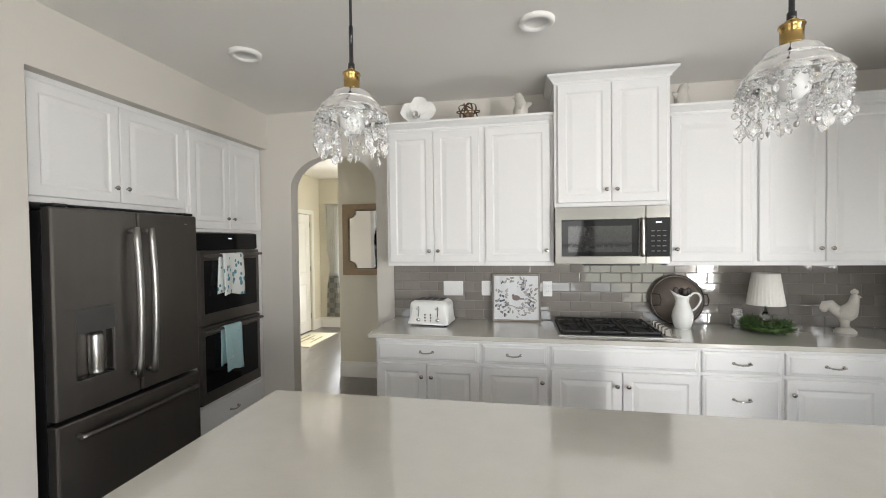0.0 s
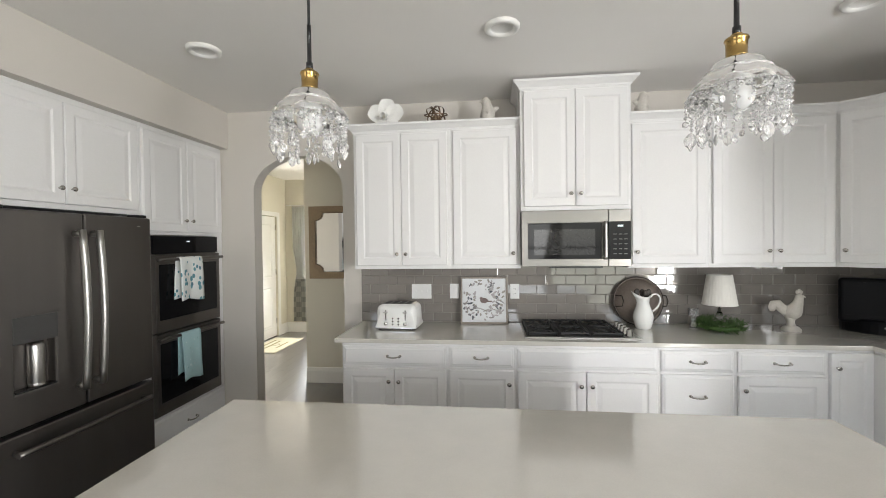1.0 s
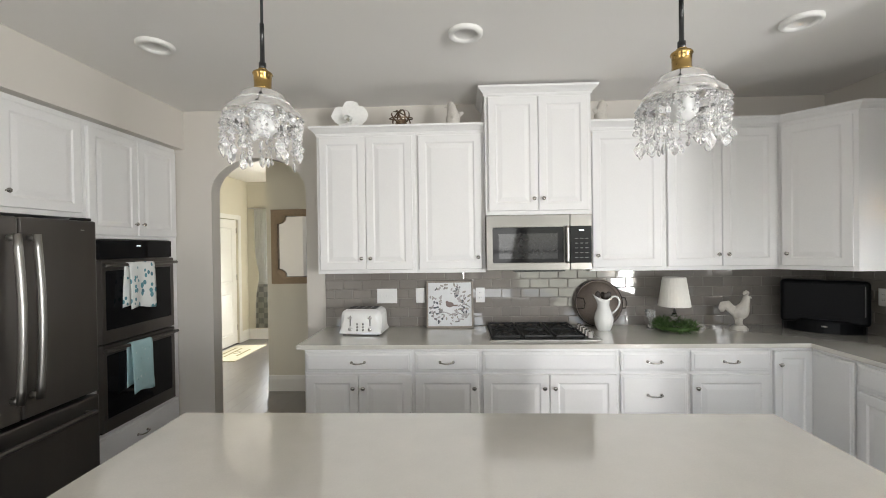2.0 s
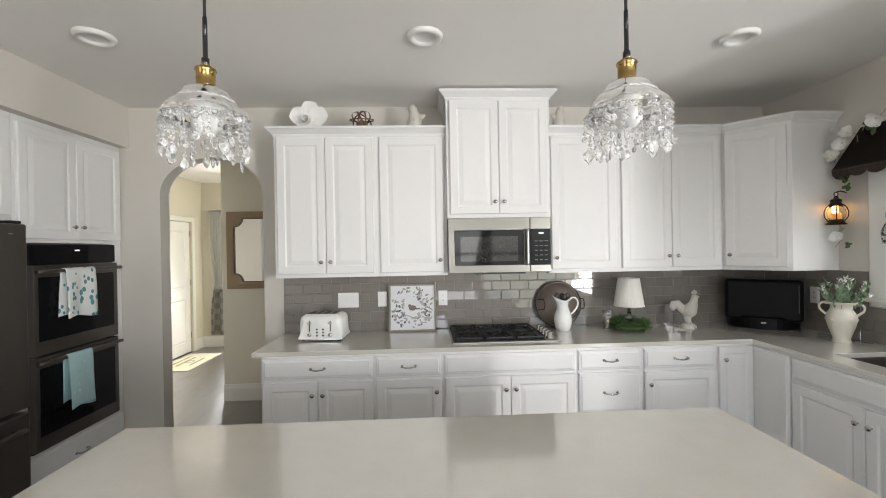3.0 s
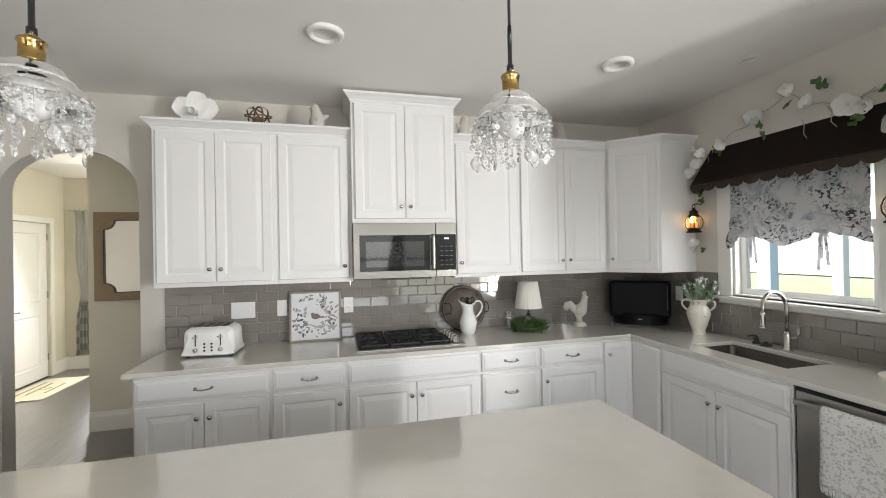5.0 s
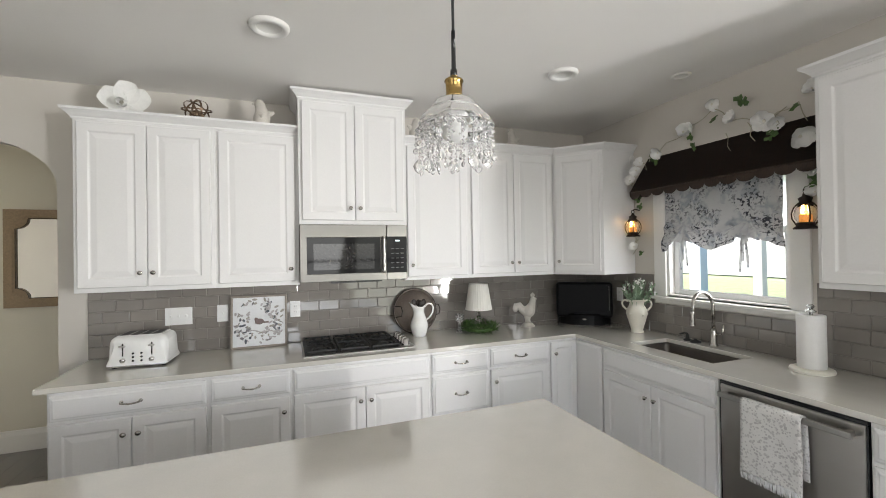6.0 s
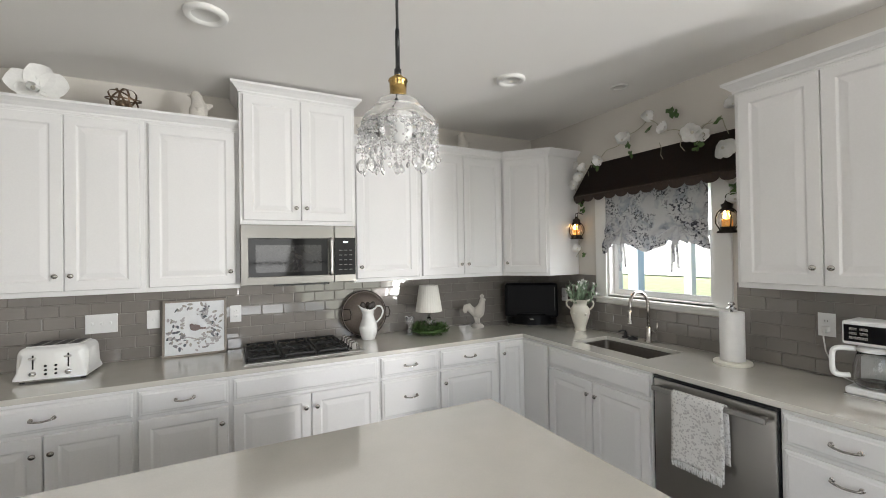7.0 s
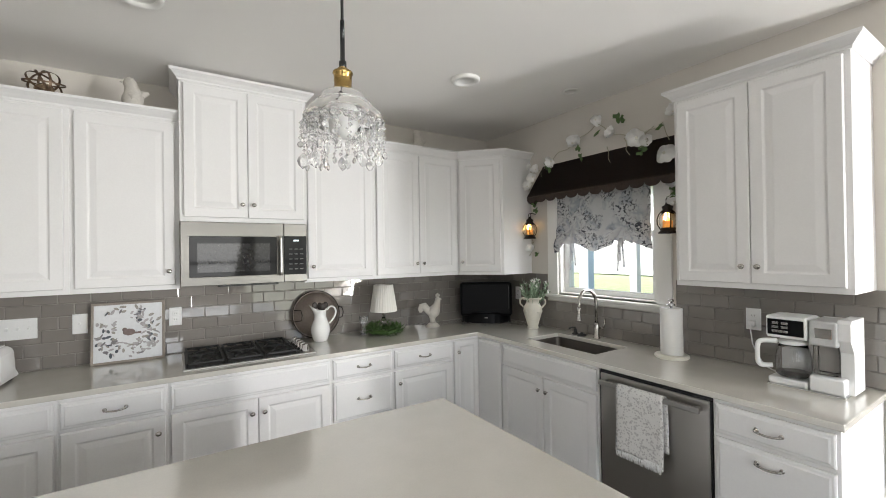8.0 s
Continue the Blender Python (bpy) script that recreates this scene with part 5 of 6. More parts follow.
sash(R + 0.05, WZ0 + 0.009, (WZ0 + WZ1) / 2 + 0.02)
sash(R + 0.085, (WZ0 + WZ1) / 2 - 0.02, WZ1 - 0.021)

# gathered floral shade
def toile(name, base, ink, ink2):
    """Pale cotton with soft clustered flower print."""
    m = material(name, base, 0.9, vary=0.05, scale=10, bump=0.2, bscale=300)
    n, l = m.node_tree.nodes, m.node_tree.links
    co = n.new("ShaderNodeTexCoord")
    was = n["Principled BSDF"].inputs["Base Color"].links[0].from_socket
    for sc, det, lo, hi, col in ((15.0, 2.0, 0.50, 0.66, ink2), (52.0, 5.0, 0.51, 0.57, ink)):
        tex, rp, mix = n.new("ShaderNodeTexNoise"), n.new("ShaderNodeMapRange"), n.new("ShaderNodeMix")
        tex.inputs["Scale"].default_value, tex.inputs["Detail"].default_value = sc, det
        tex.inputs["Distortion"].default_value = 0.6
        l.new(co.outputs["Object"], tex.inputs["Vector"])
        rp.inputs["From Min"].default_value, rp.inputs["From Max"].default_value = lo, hi
        l.new(tex.outputs["Fac"], rp.inputs["Value"])
        mix.data_type = "RGBA"
        fac = rp.outputs[0]
        if sc > 20:
            big, band, mul = n.new("ShaderNodeTexNoise"), n.new("ShaderNodeMapRange"), n.new("ShaderNodeMath")
            big.inputs["Scale"].default_value = 6.5
            l.new(co.outputs["Object"], big.inputs["Vector"])
            band.inputs["From Min"].default_value, band.inputs["From Max"].default_value = 0.44, 0.58
            l.new(big.outputs["Fac"], band.inputs["Value"])
            mul.operation = "MULTIPLY"
            l.new(fac, mul.inputs[0])
            l.new(band.outputs[0], mul.inputs[1])
            fac = mul.outputs[0]
        l.new(fac, mix.inputs["Factor"])
        l.new(was, mix.inputs["A"])
        mix.inputs["B"].default_value = (*col, 1)
        was = mix.outputs["Result"]
    l.new(was, n["Principled BSDF"].inputs["Base Color"])
    return m


SHD = toile("blue floral cotton", (0.50, 0.497, 0.495), (0.05, 0.05, 0.06), (0.34, 0.355, 0.38))
sn, sl = SHD.node_tree.nodes, SHD.node_tree.links
thin, both = sn.new("ShaderNodeBsdfTranslucent"), sn.new("ShaderNodeMixShader")
both.inputs[0].default_value = 0.10
sl.new(sn["Principled BSDF"].inputs["Base Color"].links[0].from_socket, thin.inputs["Color"])
sl.new(sn["Principled BSDF"].outputs[0], both.inputs[1])
sl.new(thin.outputs[0], both.inputs[2])
sl.new(both.outputs[0], sn["Material Output"].inputs["Surface"])
t = thing("fabric_shade", Matrix.Translation((0, 0, 0)), "tied-up balloon shade of blue and grey floral cotton", "window shade")
bm = bmesh.new()
ya, yb, zt = 1.872, 2.690, 2.12
n, m = 120, 34
T0, T1 = 0.20, 0.76
grid = []
for j in range(m + 1):
    v = j / m
    row = []
    for i in range(n + 1):
        u = i / n
        tie = T0 if u < (T0 + T1) / 2 else T1
        dn = u - tie
        low = 1.640 - 0.075 * math.exp(-((u - 0.47) / 0.15) ** 2) - 0.085 * math.exp(-(u / 0.11) ** 2) - 0.060 * math.exp(-((u - 1.0) / 0.12) ** 2) - 0.02 * math.exp(-(dn / 0.03) ** 2)
        z = zt + (low - zt) * v
        # folds fan out below each tie
        ztie = 1.76
        drop = max(0.0, ztie - z)
        near = math.exp(-(dn / 0.17) ** 2)
        ang = math.atan2(dn * 0.85, drop + 0.02)
        fold = math.sin(ang * 13) * min(0.050, 0.22 * math.hypot(dn * 0.85, drop)) * near * min(1, drop / 0.03 + 0.25 * (v > 0.5))
        puff = 0.060 * max(0, v - 0.5) * (1 - 0.75 * math.exp(-(dn / 0.06) ** 2))
        x = R - 0.030 - puff - fold - 0.004 * math.sin(u * 46) * (1 - v)
        yy = yb + (ya - yb) * u
        yy -= (0.75 * dn * (ya - yb)) * math.exp(-((z - ztie) / 0.055) ** 2) * math.exp(-(dn / 0.10) ** 2)
        yy += 0.10 * drop * (-1 if dn > 0 else 1) * min(1, abs(dn) / 0.1) * (u < 0.1 or u > 0.9)
        row.append(bm.verts.new((x, yy, z + 0.014 * near * (v > 0.95) * math.sin(ang * 13))))
    grid.append(row)
for a, b in zip(grid, grid[1:]):
    for i in range(n):
        bm.faces.new((a[i], a[i + 1], b[i + 1], b[i])).smooth = True
part("cloth", bm, SHD, t)
for k, u in enumerate((0.22, 0.74)):
    y = yb + (ya - yb) * u
    for s, l in ((-0.012, 0.17), (0.010, 0.13), (0.022, 0.20)):
        bm = bmesh.new()
        pts = [(R - 0.05, y + s * 0.3, 1.66), (R - 0.058, y + s * 0.8, 1.62), (R - 0.052, y + s * 1.2, 1.62 - l * 0.5), (R - 0.050, y + s * 1.5, 1.62 - l)]
        rows = [[bm.verts.new((p[0], p[1] - 0.009, p[2])), bm.verts.new((p[0], p[1] + 0.009, p[2]))] for p in pts]
        for p, q in zip(rows, rows[1:]):
            bm.faces.new((p[0], p[1], q[1], q[0]))
        thicken(bm, 0.0015)
        part("tie", bm, SHD, t)

# scalloped awning
RUST = material("dark rusty brown metal", (0.034, 0.019, 0.012), 0.65, 0.1, vary=0.4, scale=9, bump=0.4, bscale=40, stretch=(1, 4, 1))
t = thing("awning_valance", Matrix.Translation((0, 0, 0)), "dark brown rusty metal awning with a scalloped edge", "valance")
A0, A1, AX, AZT, AZB = 2.865, 1.690, R - 0.13, 2.315, 2.050      # wall ends, how far it stands out, top and lip heights
E0, E1 = 2.935, 1.640                                          # ends of its lower lip
NS = 12
bm = bmesh.new()
TH = 0.004
def quad(bm, pts):
    f = bm.faces.new([bm.verts.new(p) for p in pts])
    return f
quad(bm, [(R - 0.003, A0, AZT), (R - 0.003, A1, AZT), (AX, E1, AZB), (AX, E0, AZB)])
thicken(bm, TH)
part("sheet", bm, RUST, t)
for y0, y1 in ((A0, E0), (A1, E1)):
    bm = bmesh.new()
    quad(bm, [(R - 0.003, y0, AZT), (AX, y1, AZB), (R - 0.003, y1, AZB)])
    thicken(bm, TH)
    part("end_sheet", bm, RUST, t)
step = (E0 - E1) / NS
for i in range(NS):
    y = E0 - i * step
    pts = [(y, AZB)] + [(y - step * (0.5 - 0.5 * math.cos(math.pi * k / 8)), AZB - 0.030 - 0.034 * math.sin(math.pi * k / 8)) for k in range(9)] + [(y - step, AZB)]
    part("scallop", prism(bmesh.new(), pts, 0, AX - 0.003, AX + 0.001), RUST, t)
part("end_lip", prism(bmesh.new(), [(AX + k * (R - AX) / 12, AZB - 0.03 - 0.034 * abs(math.sin(math.pi * k / 6))) for k in range(13)] + [(R - 0.003, AZB), (AX, AZB)], 1, E0 - 0.001, E0 + 0.002), RUST, t)
part("bead", tube(bmesh.new(), [(AX - 0.004, E0, AZB - 0.008), (AX - 0.004, E1, AZB - 0.008)], 0.004, 8), RUST, t)


# candle lanterns
FLAME = glow("candle flame", (1.0, 0.50, 0.08), 2.2)
WAX = glow("lit amber candle", (0.9, 0.42, 0.10), 0.16)
BRONZE = material("dark lantern metal", (0.03, 0.022, 0.018), 0.45, 0.6, vary=0.2, scale=30)


def lantern(y, z, k):
    t = thing("candle_lantern", Matrix.Translation((R - 0.075, y, z)) @ Matrix.Diagonal((k, k, k, 1)), "dark metal lantern with a glowing amber candle on the wall", "lantern", "wall lanterns")
    part("base", lathe(bmesh.new(), [(0, -0.085), (0.052, -0.085), (0.054, -0.078), (0.040, -0.068), (0.038, -0.05), (0, -0.05)], seg=24), BRONZE, t)
    part("top", lathe(bmesh.new(), [(0, 0.105), (0.010, 0.105), (0.014, 0.09), (0.032, 0.08), (0.026, 0.06), (0.040, 0.048), (0.036, 0.040), (0, 0.040)], seg=24), BRONZE, t)
    part("finial_ring", tube(bmesh.new(), [(0.014 * math.cos(a), 0, 0.118 + 0.014 * math.sin(a)) for a in [i * math.pi / 8 for i in range(16)]], 0.003, 6, True), BRONZE, t)
    part("chimney", lathe(bmesh.new(), [(0.034, -0.05), (0.046, -0.03), (0.050, -0.005), (0.044, 0.022), (0.032, 0.040), (0.031, 0.040), (0.043, 0.022), (0.049, -0.005), (0.045, -0.03), (0.033, -0.05)], seg=28), CLEAR, t, "clear glass chimney")
    for a in range(45, 405, 90):
        c, s = math.cos(radians(a)), math.sin(radians(a))
        part("guard", tube(bmesh.new(), [(0.038 * c, 0.038 * s, -0.066), (0.058 * c, 0.058 * s, -0.03), (0.060 * c, 0.060 * s, 0.0), (0.050 * c, 0.050 * s, 0.03), (0.036 * c, 0.036 * s, 0.048)], 0.0035, 6), BRONZE, t)
    part("candle", lathe(bmesh.new(), [(0, -0.05), (0.028, -0.05), (0.028, -0.012), (0.024, -0.006), (0, -0.010)], seg=20), WAX, t)
    part("flame", lathe(bmesh.new(), [(0, -0.012), (0.010, -0.002), (0.012, 0.008), (0.006, 0.024), (0, 0.036)], seg=12), FLAME, t)
    part("bracket", tube(bmesh.new(), [(0.074, 0, 0.13), (0.03, 0, 0.14), (0.0, 0, 0.132)], 0.004, 6), BRONZE, t)
    lamp = new("candle_light", bpy.data.lights.new("candle_light", "POINT"))
    lamp.data.energy, lamp.data.color, lamp.data.shadow_soft_size = 0.40, (1.0, 0.55, 0.18), 0.02
    lamp.location = (R - 0.085, y, z + 0.012)


lantern(2.965, 1.770, 1.02)
lantern(1.738, 1.765, 1.05)

# garland of silk flowers
t = thing("flower_garland", Matrix.Translation((0, 0, 0)), "garland of white silk flowers and green leaves round the window", "garland")
STEM = material("pale vine stem", (0.42, 0.40, 0.30), 0.7, vary=0.2, scale=40)
line = [(3.00, 1.60), (3.02, 1.72), (3.07, 1.90), (3.09, 2.03), (3.03, 2.19), (2.98, 2.35), (2.88, 2.30), (2.73, 2.40), (2.52, 2.46), (2.32, 2.56), (2.17, 2.44), (1.98, 2.38), (1.82, 2.44), (1.74, 2.22), (1.71, 2.05), (1.72, 1.85)]
pts = []
for (a, b), (c, d) in zip(line, line[1:]):
    for k in range(5):
        s = k / 5
        pts.append((R - 0.020 - 0.012 * math.sin(k * 2.1 + a * 30), a + (c - a) * s - 0.025, b + (d - b) * s - 0.025 + 0.012 * math.sin(s * 6.28)))
part("vine", tube(bmesh.new(), pts, 0.0028, 6), STEM, t)


def blossom(y, z, r, out=0.045, petals=6):
    f = new("blossom", mesh_of("blossom", ball(bmesh.new(), (0, 0, 0), r * 0.16, 8), CREAM))
    f.parent = t
    f.matrix_basis = Matrix.Translation((R - out, y, z)) @ pose(0, 0, 0, random.uniform(-35, 35), random.uniform(-30, 30), -90 + random.uniform(-45, 45))
    for k in range(petals):
        petal(f, k * 360 / petals + random.uniform(-12, 12), r * random.uniform(0.9, 1.1), r * 0.95, 0.30, random.uniform(10, 40))


for y, z, r in ((2.995, 2.355, 0.045), (2.905, 2.245, 0.060), (2.870, 2.300, 0.045), (3.030, 2.180, 0.056), (3.090, 2.030, 0.050), (2.760, 2.360, 0.055), (2.535, 2.460, 0.065), (2.46, 2.475, 0.05), (2.315, 2.590, 0.055), (2.170, 2.440, 0.060), (1.985, 2.375, 0.075), (1.915, 2.350, 0.055), (1.760, 2.215, 0.075), (1.735, 2.48, 0.05), (1.715, 2.03, 0.06), (3.000, 1.625, 0.050), (1.725, 1.90, 0.05)):
    blossom(y - 0.025, z - 0.025, r, 0.115 if 2.05 < z < 2.31 and 1.66 < y < 2.95 else 0.06 if z < 2.3 else 0.042)
def ivy(y, z, s):
    """A lobed ivy leaf that hangs before the wall."""
    bm = bmesh.new()
    m = Matrix.Translation((R - random.uniform(0.03, 0.06), y, z)) @ pose(0, 0, 0, random.uniform(-40, 40), random.uniform(-40, 40), random.uniform(-30, 30))
    shape = [(0, 0), (0.45, -0.12), (0.62, 0.28), (0.30, 0.42), (0.34, 0.78), (0, 1.1), (-0.34, 0.78), (-0.30, 0.42), (-0.62, 0.28), (-0.45, -0.12)]
    mid = bm.verts.new(m @ Vector((-0.012, 0, -0.35 * s)))
    vs = [bm.verts.new(m @ Vector((0.006 * math.cos(i * 2), p[0] * s, -p[1] * s))) for i, p in enumerate(shape)]
    for i in range(10):
        bm.faces.new((mid, vs[i], vs[(i + 1) % 10])).smooth = True
    part("ivy_leaf", bm, GREEN, t, "green ivy leaf")


for y, z, s in ((3.085, 2.44, 0.05), (2.80, 2.33, 0.06), (2.775, 2.30, 0.05), (2.49, 2.41, 0.055), (2.455, 2.34, 0.055), (2.29, 2.47, 0.06), (2.13, 2.56, 0.065), (2.10, 2.53, 0.05), (1.945, 2.30, 0.065), (1.965, 2.26, 0.05), (3.11, 1.82, 0.05), (2.98, 2.02, 0.05), (2.96, 1.96, 0.05), (3.04, 1.86, 0.045), (2.94, 1.57, 0.04), (1.74, 2.0, 0.07), (1.70, 1.97, 0.07), (1.76, 1.93, 0.06), (1.80, 2.40, 0.05), (3.12, 2.42, 0.05)):
    ivy(y - 0.025, z - 0.01, s)
for y, z, dy in ((2.86, 2.22, 0.03), (2.06, 2.33, 0.05), (1.84, 2.36, -0.09), (2.20, 2.30, 0.04), (2.95, 1.62, -0.05)):
    part("tendril", tube(bmesh.new(), [(R - 0.035, y, z + 0.04), (R - 0.05, y - dy * 0.6, z), (R - 0.045, y - dy * 0.4, z - 0.05), (R - 0.05, y - dy, z - 0.09)], 0.0025, 6), STEM, t)

# outside
struct("ground", boxed(R + 0.2, -40, -0.62, 80, 60, -0.5), material("mown grass", (0.33, 0.37, 0.20), 0.9, vary=0.35, scale=3, bump=0.5, bscale=90), "green lawn outside the windows", "lawn")
SIDING = material("white siding", (0.78, 0.79, 0.80), 0.6, vary=0.04, scale=2)
t = thing("neighbour_house", Matrix.Translation((0, 0, -0.5)), "white house with lap siding across the lawn", "house")
bm = bmesh.new()
for i in range(22):
    box(bm, 30.0 - 0.02 * (i % 2), 14, 0.1 + i * 0.3, 30.5, 44, 0.41 + i * 0.3)
part("wall", bm, SIDING, t)
part("corner_board", boxed(29.9, 13.8, 0, 30.1, 14.1, 6.8), TRIM, t)
part("roof", prism(bmesh.new(), [(29.4, 6.7), (36, 10.5), (42, 6.7)], 1, 13.4, 45), material("grey shingle", (0.16, 0.16, 0.17), 0.9, vary=0.2, scale=8), t)
pt = thing("porch_column", Matrix.Translation((5.5, 4.17, -0.5)), "pale blue painted porch column outside the window", "column")
part("shaft", boxed(-0.07, -0.08, 0, 0.07, 0.08, 3.4, bevel=0.01), material("pale blue paint", (0.62, 0.72, 0.82), 0.5, vary=0.05), pt)
part("cap", boxed(-0.11, -0.12, 3.3, 0.11, 0.12, 3.5, bevel=0.01), TRIM, pt)
for y in (3.42, 4.48, 4.75):
    ob = thing("porch_post", Matrix.Translation((5.5, y, -0.5)), "white painted porch post outside the window", "post", "porch posts")
    part("shaft", boxed(-0.05, -0.05, 0, 0.05, 0.05, 3.4, bevel=0.01), TRIM, ob)
    part("foot", boxed(-0.08, -0.08, 0, 0.08, 0.08, 0.2, bevel=0.01), TRIM, ob)

# ---- pendants and ceiling fittings ----
CRYSTAL = glass("cut crystal", (1, 1, 1), 0.0, 1.42)
CRYSTAL.node_tree.nodes["Principled BSDF"].inputs["Transmission Weight"].default_value = 0.76
DOME = glass("thin clear glass", (1, 1, 1), 0.0, 1.35)
MILK = material("milky bulb glass", (0.85, 0.85, 0.84), 0.25, vary=0.02)


def drop_mesh(k, flat, sides):
    """A cut drop: a faceted pear on its point."""
    bm = bmesh.new()
    lathe(bm, [(0, 0), (0.004 * k, -0.003 * k), (0.0105 * k, -0.011 * k), (0.0130 * k, -0.018 * k), (0.009 * k, -0.027 * k), (0, -0.034 * k)], seg=sides)
    for f in bm.faces:
        f.smooth = False
    for v in bm.verts:
        v.co.y *= flat
    return mesh_of("crystal_drop", bm, CRYSTAL)


DROPS = [drop_mesh(0.62, 0.55, 6), drop_mesh(0.80, 0.45, 8), drop_mesh(1.08, 0.5, 6)]


def octagon_mesh(r):
    """A flat eight-sided cut stone that stands in x, z."""
    bm = bmesh.new()
    lathe(bm, [(0, 0.42 * r), (0.55 * r, 0.40 * r), (r, 0.10 * r), (r, -0.10 * r), (0.55 * r, -0.40 * r), (0, -0.42 * r)], seg=8, turn=pose(0, 0, 0, 90))
    for f in bm.faces:
        f.smooth = False
    for v in bm.verts:
        v.co.z -= r
    return mesh_of("crystal_drop", bm, CRYSTAL)


DROPS += [octagon_mesh(0.0075), octagon_mesh(0.0110)]


def bead(bm, at, r):
    top, bot = bm.verts.new((at[0], at[1], at[2] + r)), bm.verts.new((at[0], at[1], at[2] - r))
    a0 = random.uniform(0, 1)
    rim = [bm.verts.new((at[0] + r * math.cos(a0 + k * 1.0472), at[1] + r * math.sin(a0 + k * 1.0472), at[2])) for k in range(6)]
    for k in range(6):
        bm.faces.new((top, rim[k], rim[(k + 1) % 6]))
        bm.faces.new((bot, rim[(k + 1) % 6], rim[k]))


def pendant(x, y, z, turn):
    t = thing("pendant_lamp", Matrix.Translation((x, y, z)) @ pose(0, 0, 0, 0, 0, turn), "pendant lamp with brass socket, glass dome and hanging crystals", "pendant lamp", "pendants over the island")
    h = CZ - z
    part("canopy", lathe(bmesh.new(), [(0, h - 0.001), (0.06, h - 0.001), (0.06, h - 0.012), (0.05, h - 0.022), (0.008, h - 0.026), (0, h - 0.026)], seg=28), BLACK, t)
    part("cord", tube(bmesh.new(), [(0, 0, h - 0.02), (0, 0, 0.11)], 0.0035, 8), RUBBER, t, "black fabric cord")
    part("cord_grip", lathe(bmesh.new(), [(0, 0.115), (0.005, 0.115), (0.0055, 0.022), (0.0085, 0.020), (0.0085, 0.0), (0, 0.0)], seg=14), BLACK, t)
    part("socket", lathe(bmesh.new(), [(0, 0.004), (0.011, 0.004), (0.0155, -0.001), (0.022, -0.004), (0.0235, -0.008), (0.0205, -0.012), (0.0200, -0.040), (0.0215, -0.042), (0.0215, -0.046), (0.016, -0.048), (0, -0.048)], seg=28), BRASS, t, "aged brass lamp socket")
    part("washer", lathe(bmesh.new(), [(0.013, -0.0485), (0.026, -0.0485), (0.026, -0.0465), (0.013, -0.0465)], seg=24), RUBBER, t)
    part("bulb_cap", lathe(bmesh.new(), [(0, -0.048), (0.0125, -0.048), (0.0130, -0.062), (0.010, -0.068), (0, -0.068)], seg=16), NICKEL, t)
    b = bmesh.new()
    lathe(b, [(0.010, -0.066), (0.015, -0.080), (0.026, -0.098), (0.0335, -0.120), (0.031, -0.141), (0.018, -0.155), (0, -0.158)], seg=28)
    part("bulb", b, MILK, t, "milky round bulb, unlit")
    prof = [(0.019, -0.047), (0.034, -0.050), (0.047, -0.057), (0.055, -0.072), (0.066, -0.083), (0.081, -0.098), (0.092, -0.119), (0.089, -0.121), (0.077, -0.102), (0.062, -0.087), (0.050, -0.075), (0.043, -0.061), (0.032, -0.0545), (0.019, -0.0515), (0.019, -0.047)]
    dome = lathe(bmesh.new(), prof, seg=48, ripple=lambda a, i: 1 + (0.05 * math.cos(a * 8) if 5 <= i <= 8 else 0.018 * math.cos(a * 8)))
    part("glass_dome", dome, DOME, t, "clear scalloped glass dome")
    part("dome_ring", tube(bmesh.new(), [(0.061 * math.cos(a), 0.061 * math.sin(a), -0.0785) for a in [i * math.pi / 24 for i in range(48)]], 0.0030, 6, True), CRYSTAL, t)
    bm, wires = bmesh.new(), bmesh.new()

    def hang(px, py, pz, kind, spin, lean):
        ob = new("crystal_drop", DROPS[kind])
        ob.parent = t
        ob.matrix_basis = Matrix.Translation((px, py, pz)) @ pose(0, 0, 0, 0, 0, spin) @ pose(0, 0, 0, lean, random.uniform(-14, 14))

    # strands of beads, each with a stone part way and a drop at its end
    for ring, count, r, top, beads in ((0, 22, 0.090, -0.118, 7), (1, 10, 0.074, -0.116, 8), (2, 4, 0.050, -0.150, 5)):
        for i in range(count):
            a = (i + 0.5 * ring) * 2 * math.pi / count + random.uniform(-0.10, 0.10)
            zz, rr = top + random.uniform(-0.006, 0.004), r + random.uniform(-0.005, 0.005)
            n = beads + random.choice((-2, -1, 0, 0, 1))
            for k in range(n):
                q = random.choice((0.0032, 0.0042, 0.0056))
                b = a + random.uniform(-0.06, 0.06)
                if k == n // 2 and i % 3 == 1:
                    hang(rr * math.cos(b), rr * math.sin(b), zz, 3, math.degrees(b) + random.uniform(-60, 60), random.uniform(-8, 8))
                    zz -= 0.019
                    continue
                bead(bm, (rr * math.cos(b), rr * math.sin(b), zz - q), q)
                zz -= 2 * q + 0.0005
            tube(wires, [(r * math.cos(a), r * math.sin(a), top), (rr * math.cos(a), rr * math.sin(a), zz)], 0.0005, 4)
            hang(rr * math.cos(a), rr * math.sin(a), zz, (0, 1, 0, 3, 2, 0)[i % 6], math.degrees(a) + random.uniform(-70, 70), random.uniform(-10, 10))
    # a frill of larger stones that stands out from the rim
    for i in range(16):
        a = i * 2 * math.pi / 16 + random.uniform(-0.08, 0.08)
        hang(0.086 * math.cos(a), 0.086 * math.sin(a), -0.112 - random.uniform(0, 0.012), (4, 1, 4, 3)[i % 4], math.degrees(a) + 90, random.uniform(12, 55))
    # swags of small beads on the rim
    for i in range(12):
        a = i * 2 * math.pi / 12
        for k in range(7):
            b = a + k * 2 * math.pi / 84
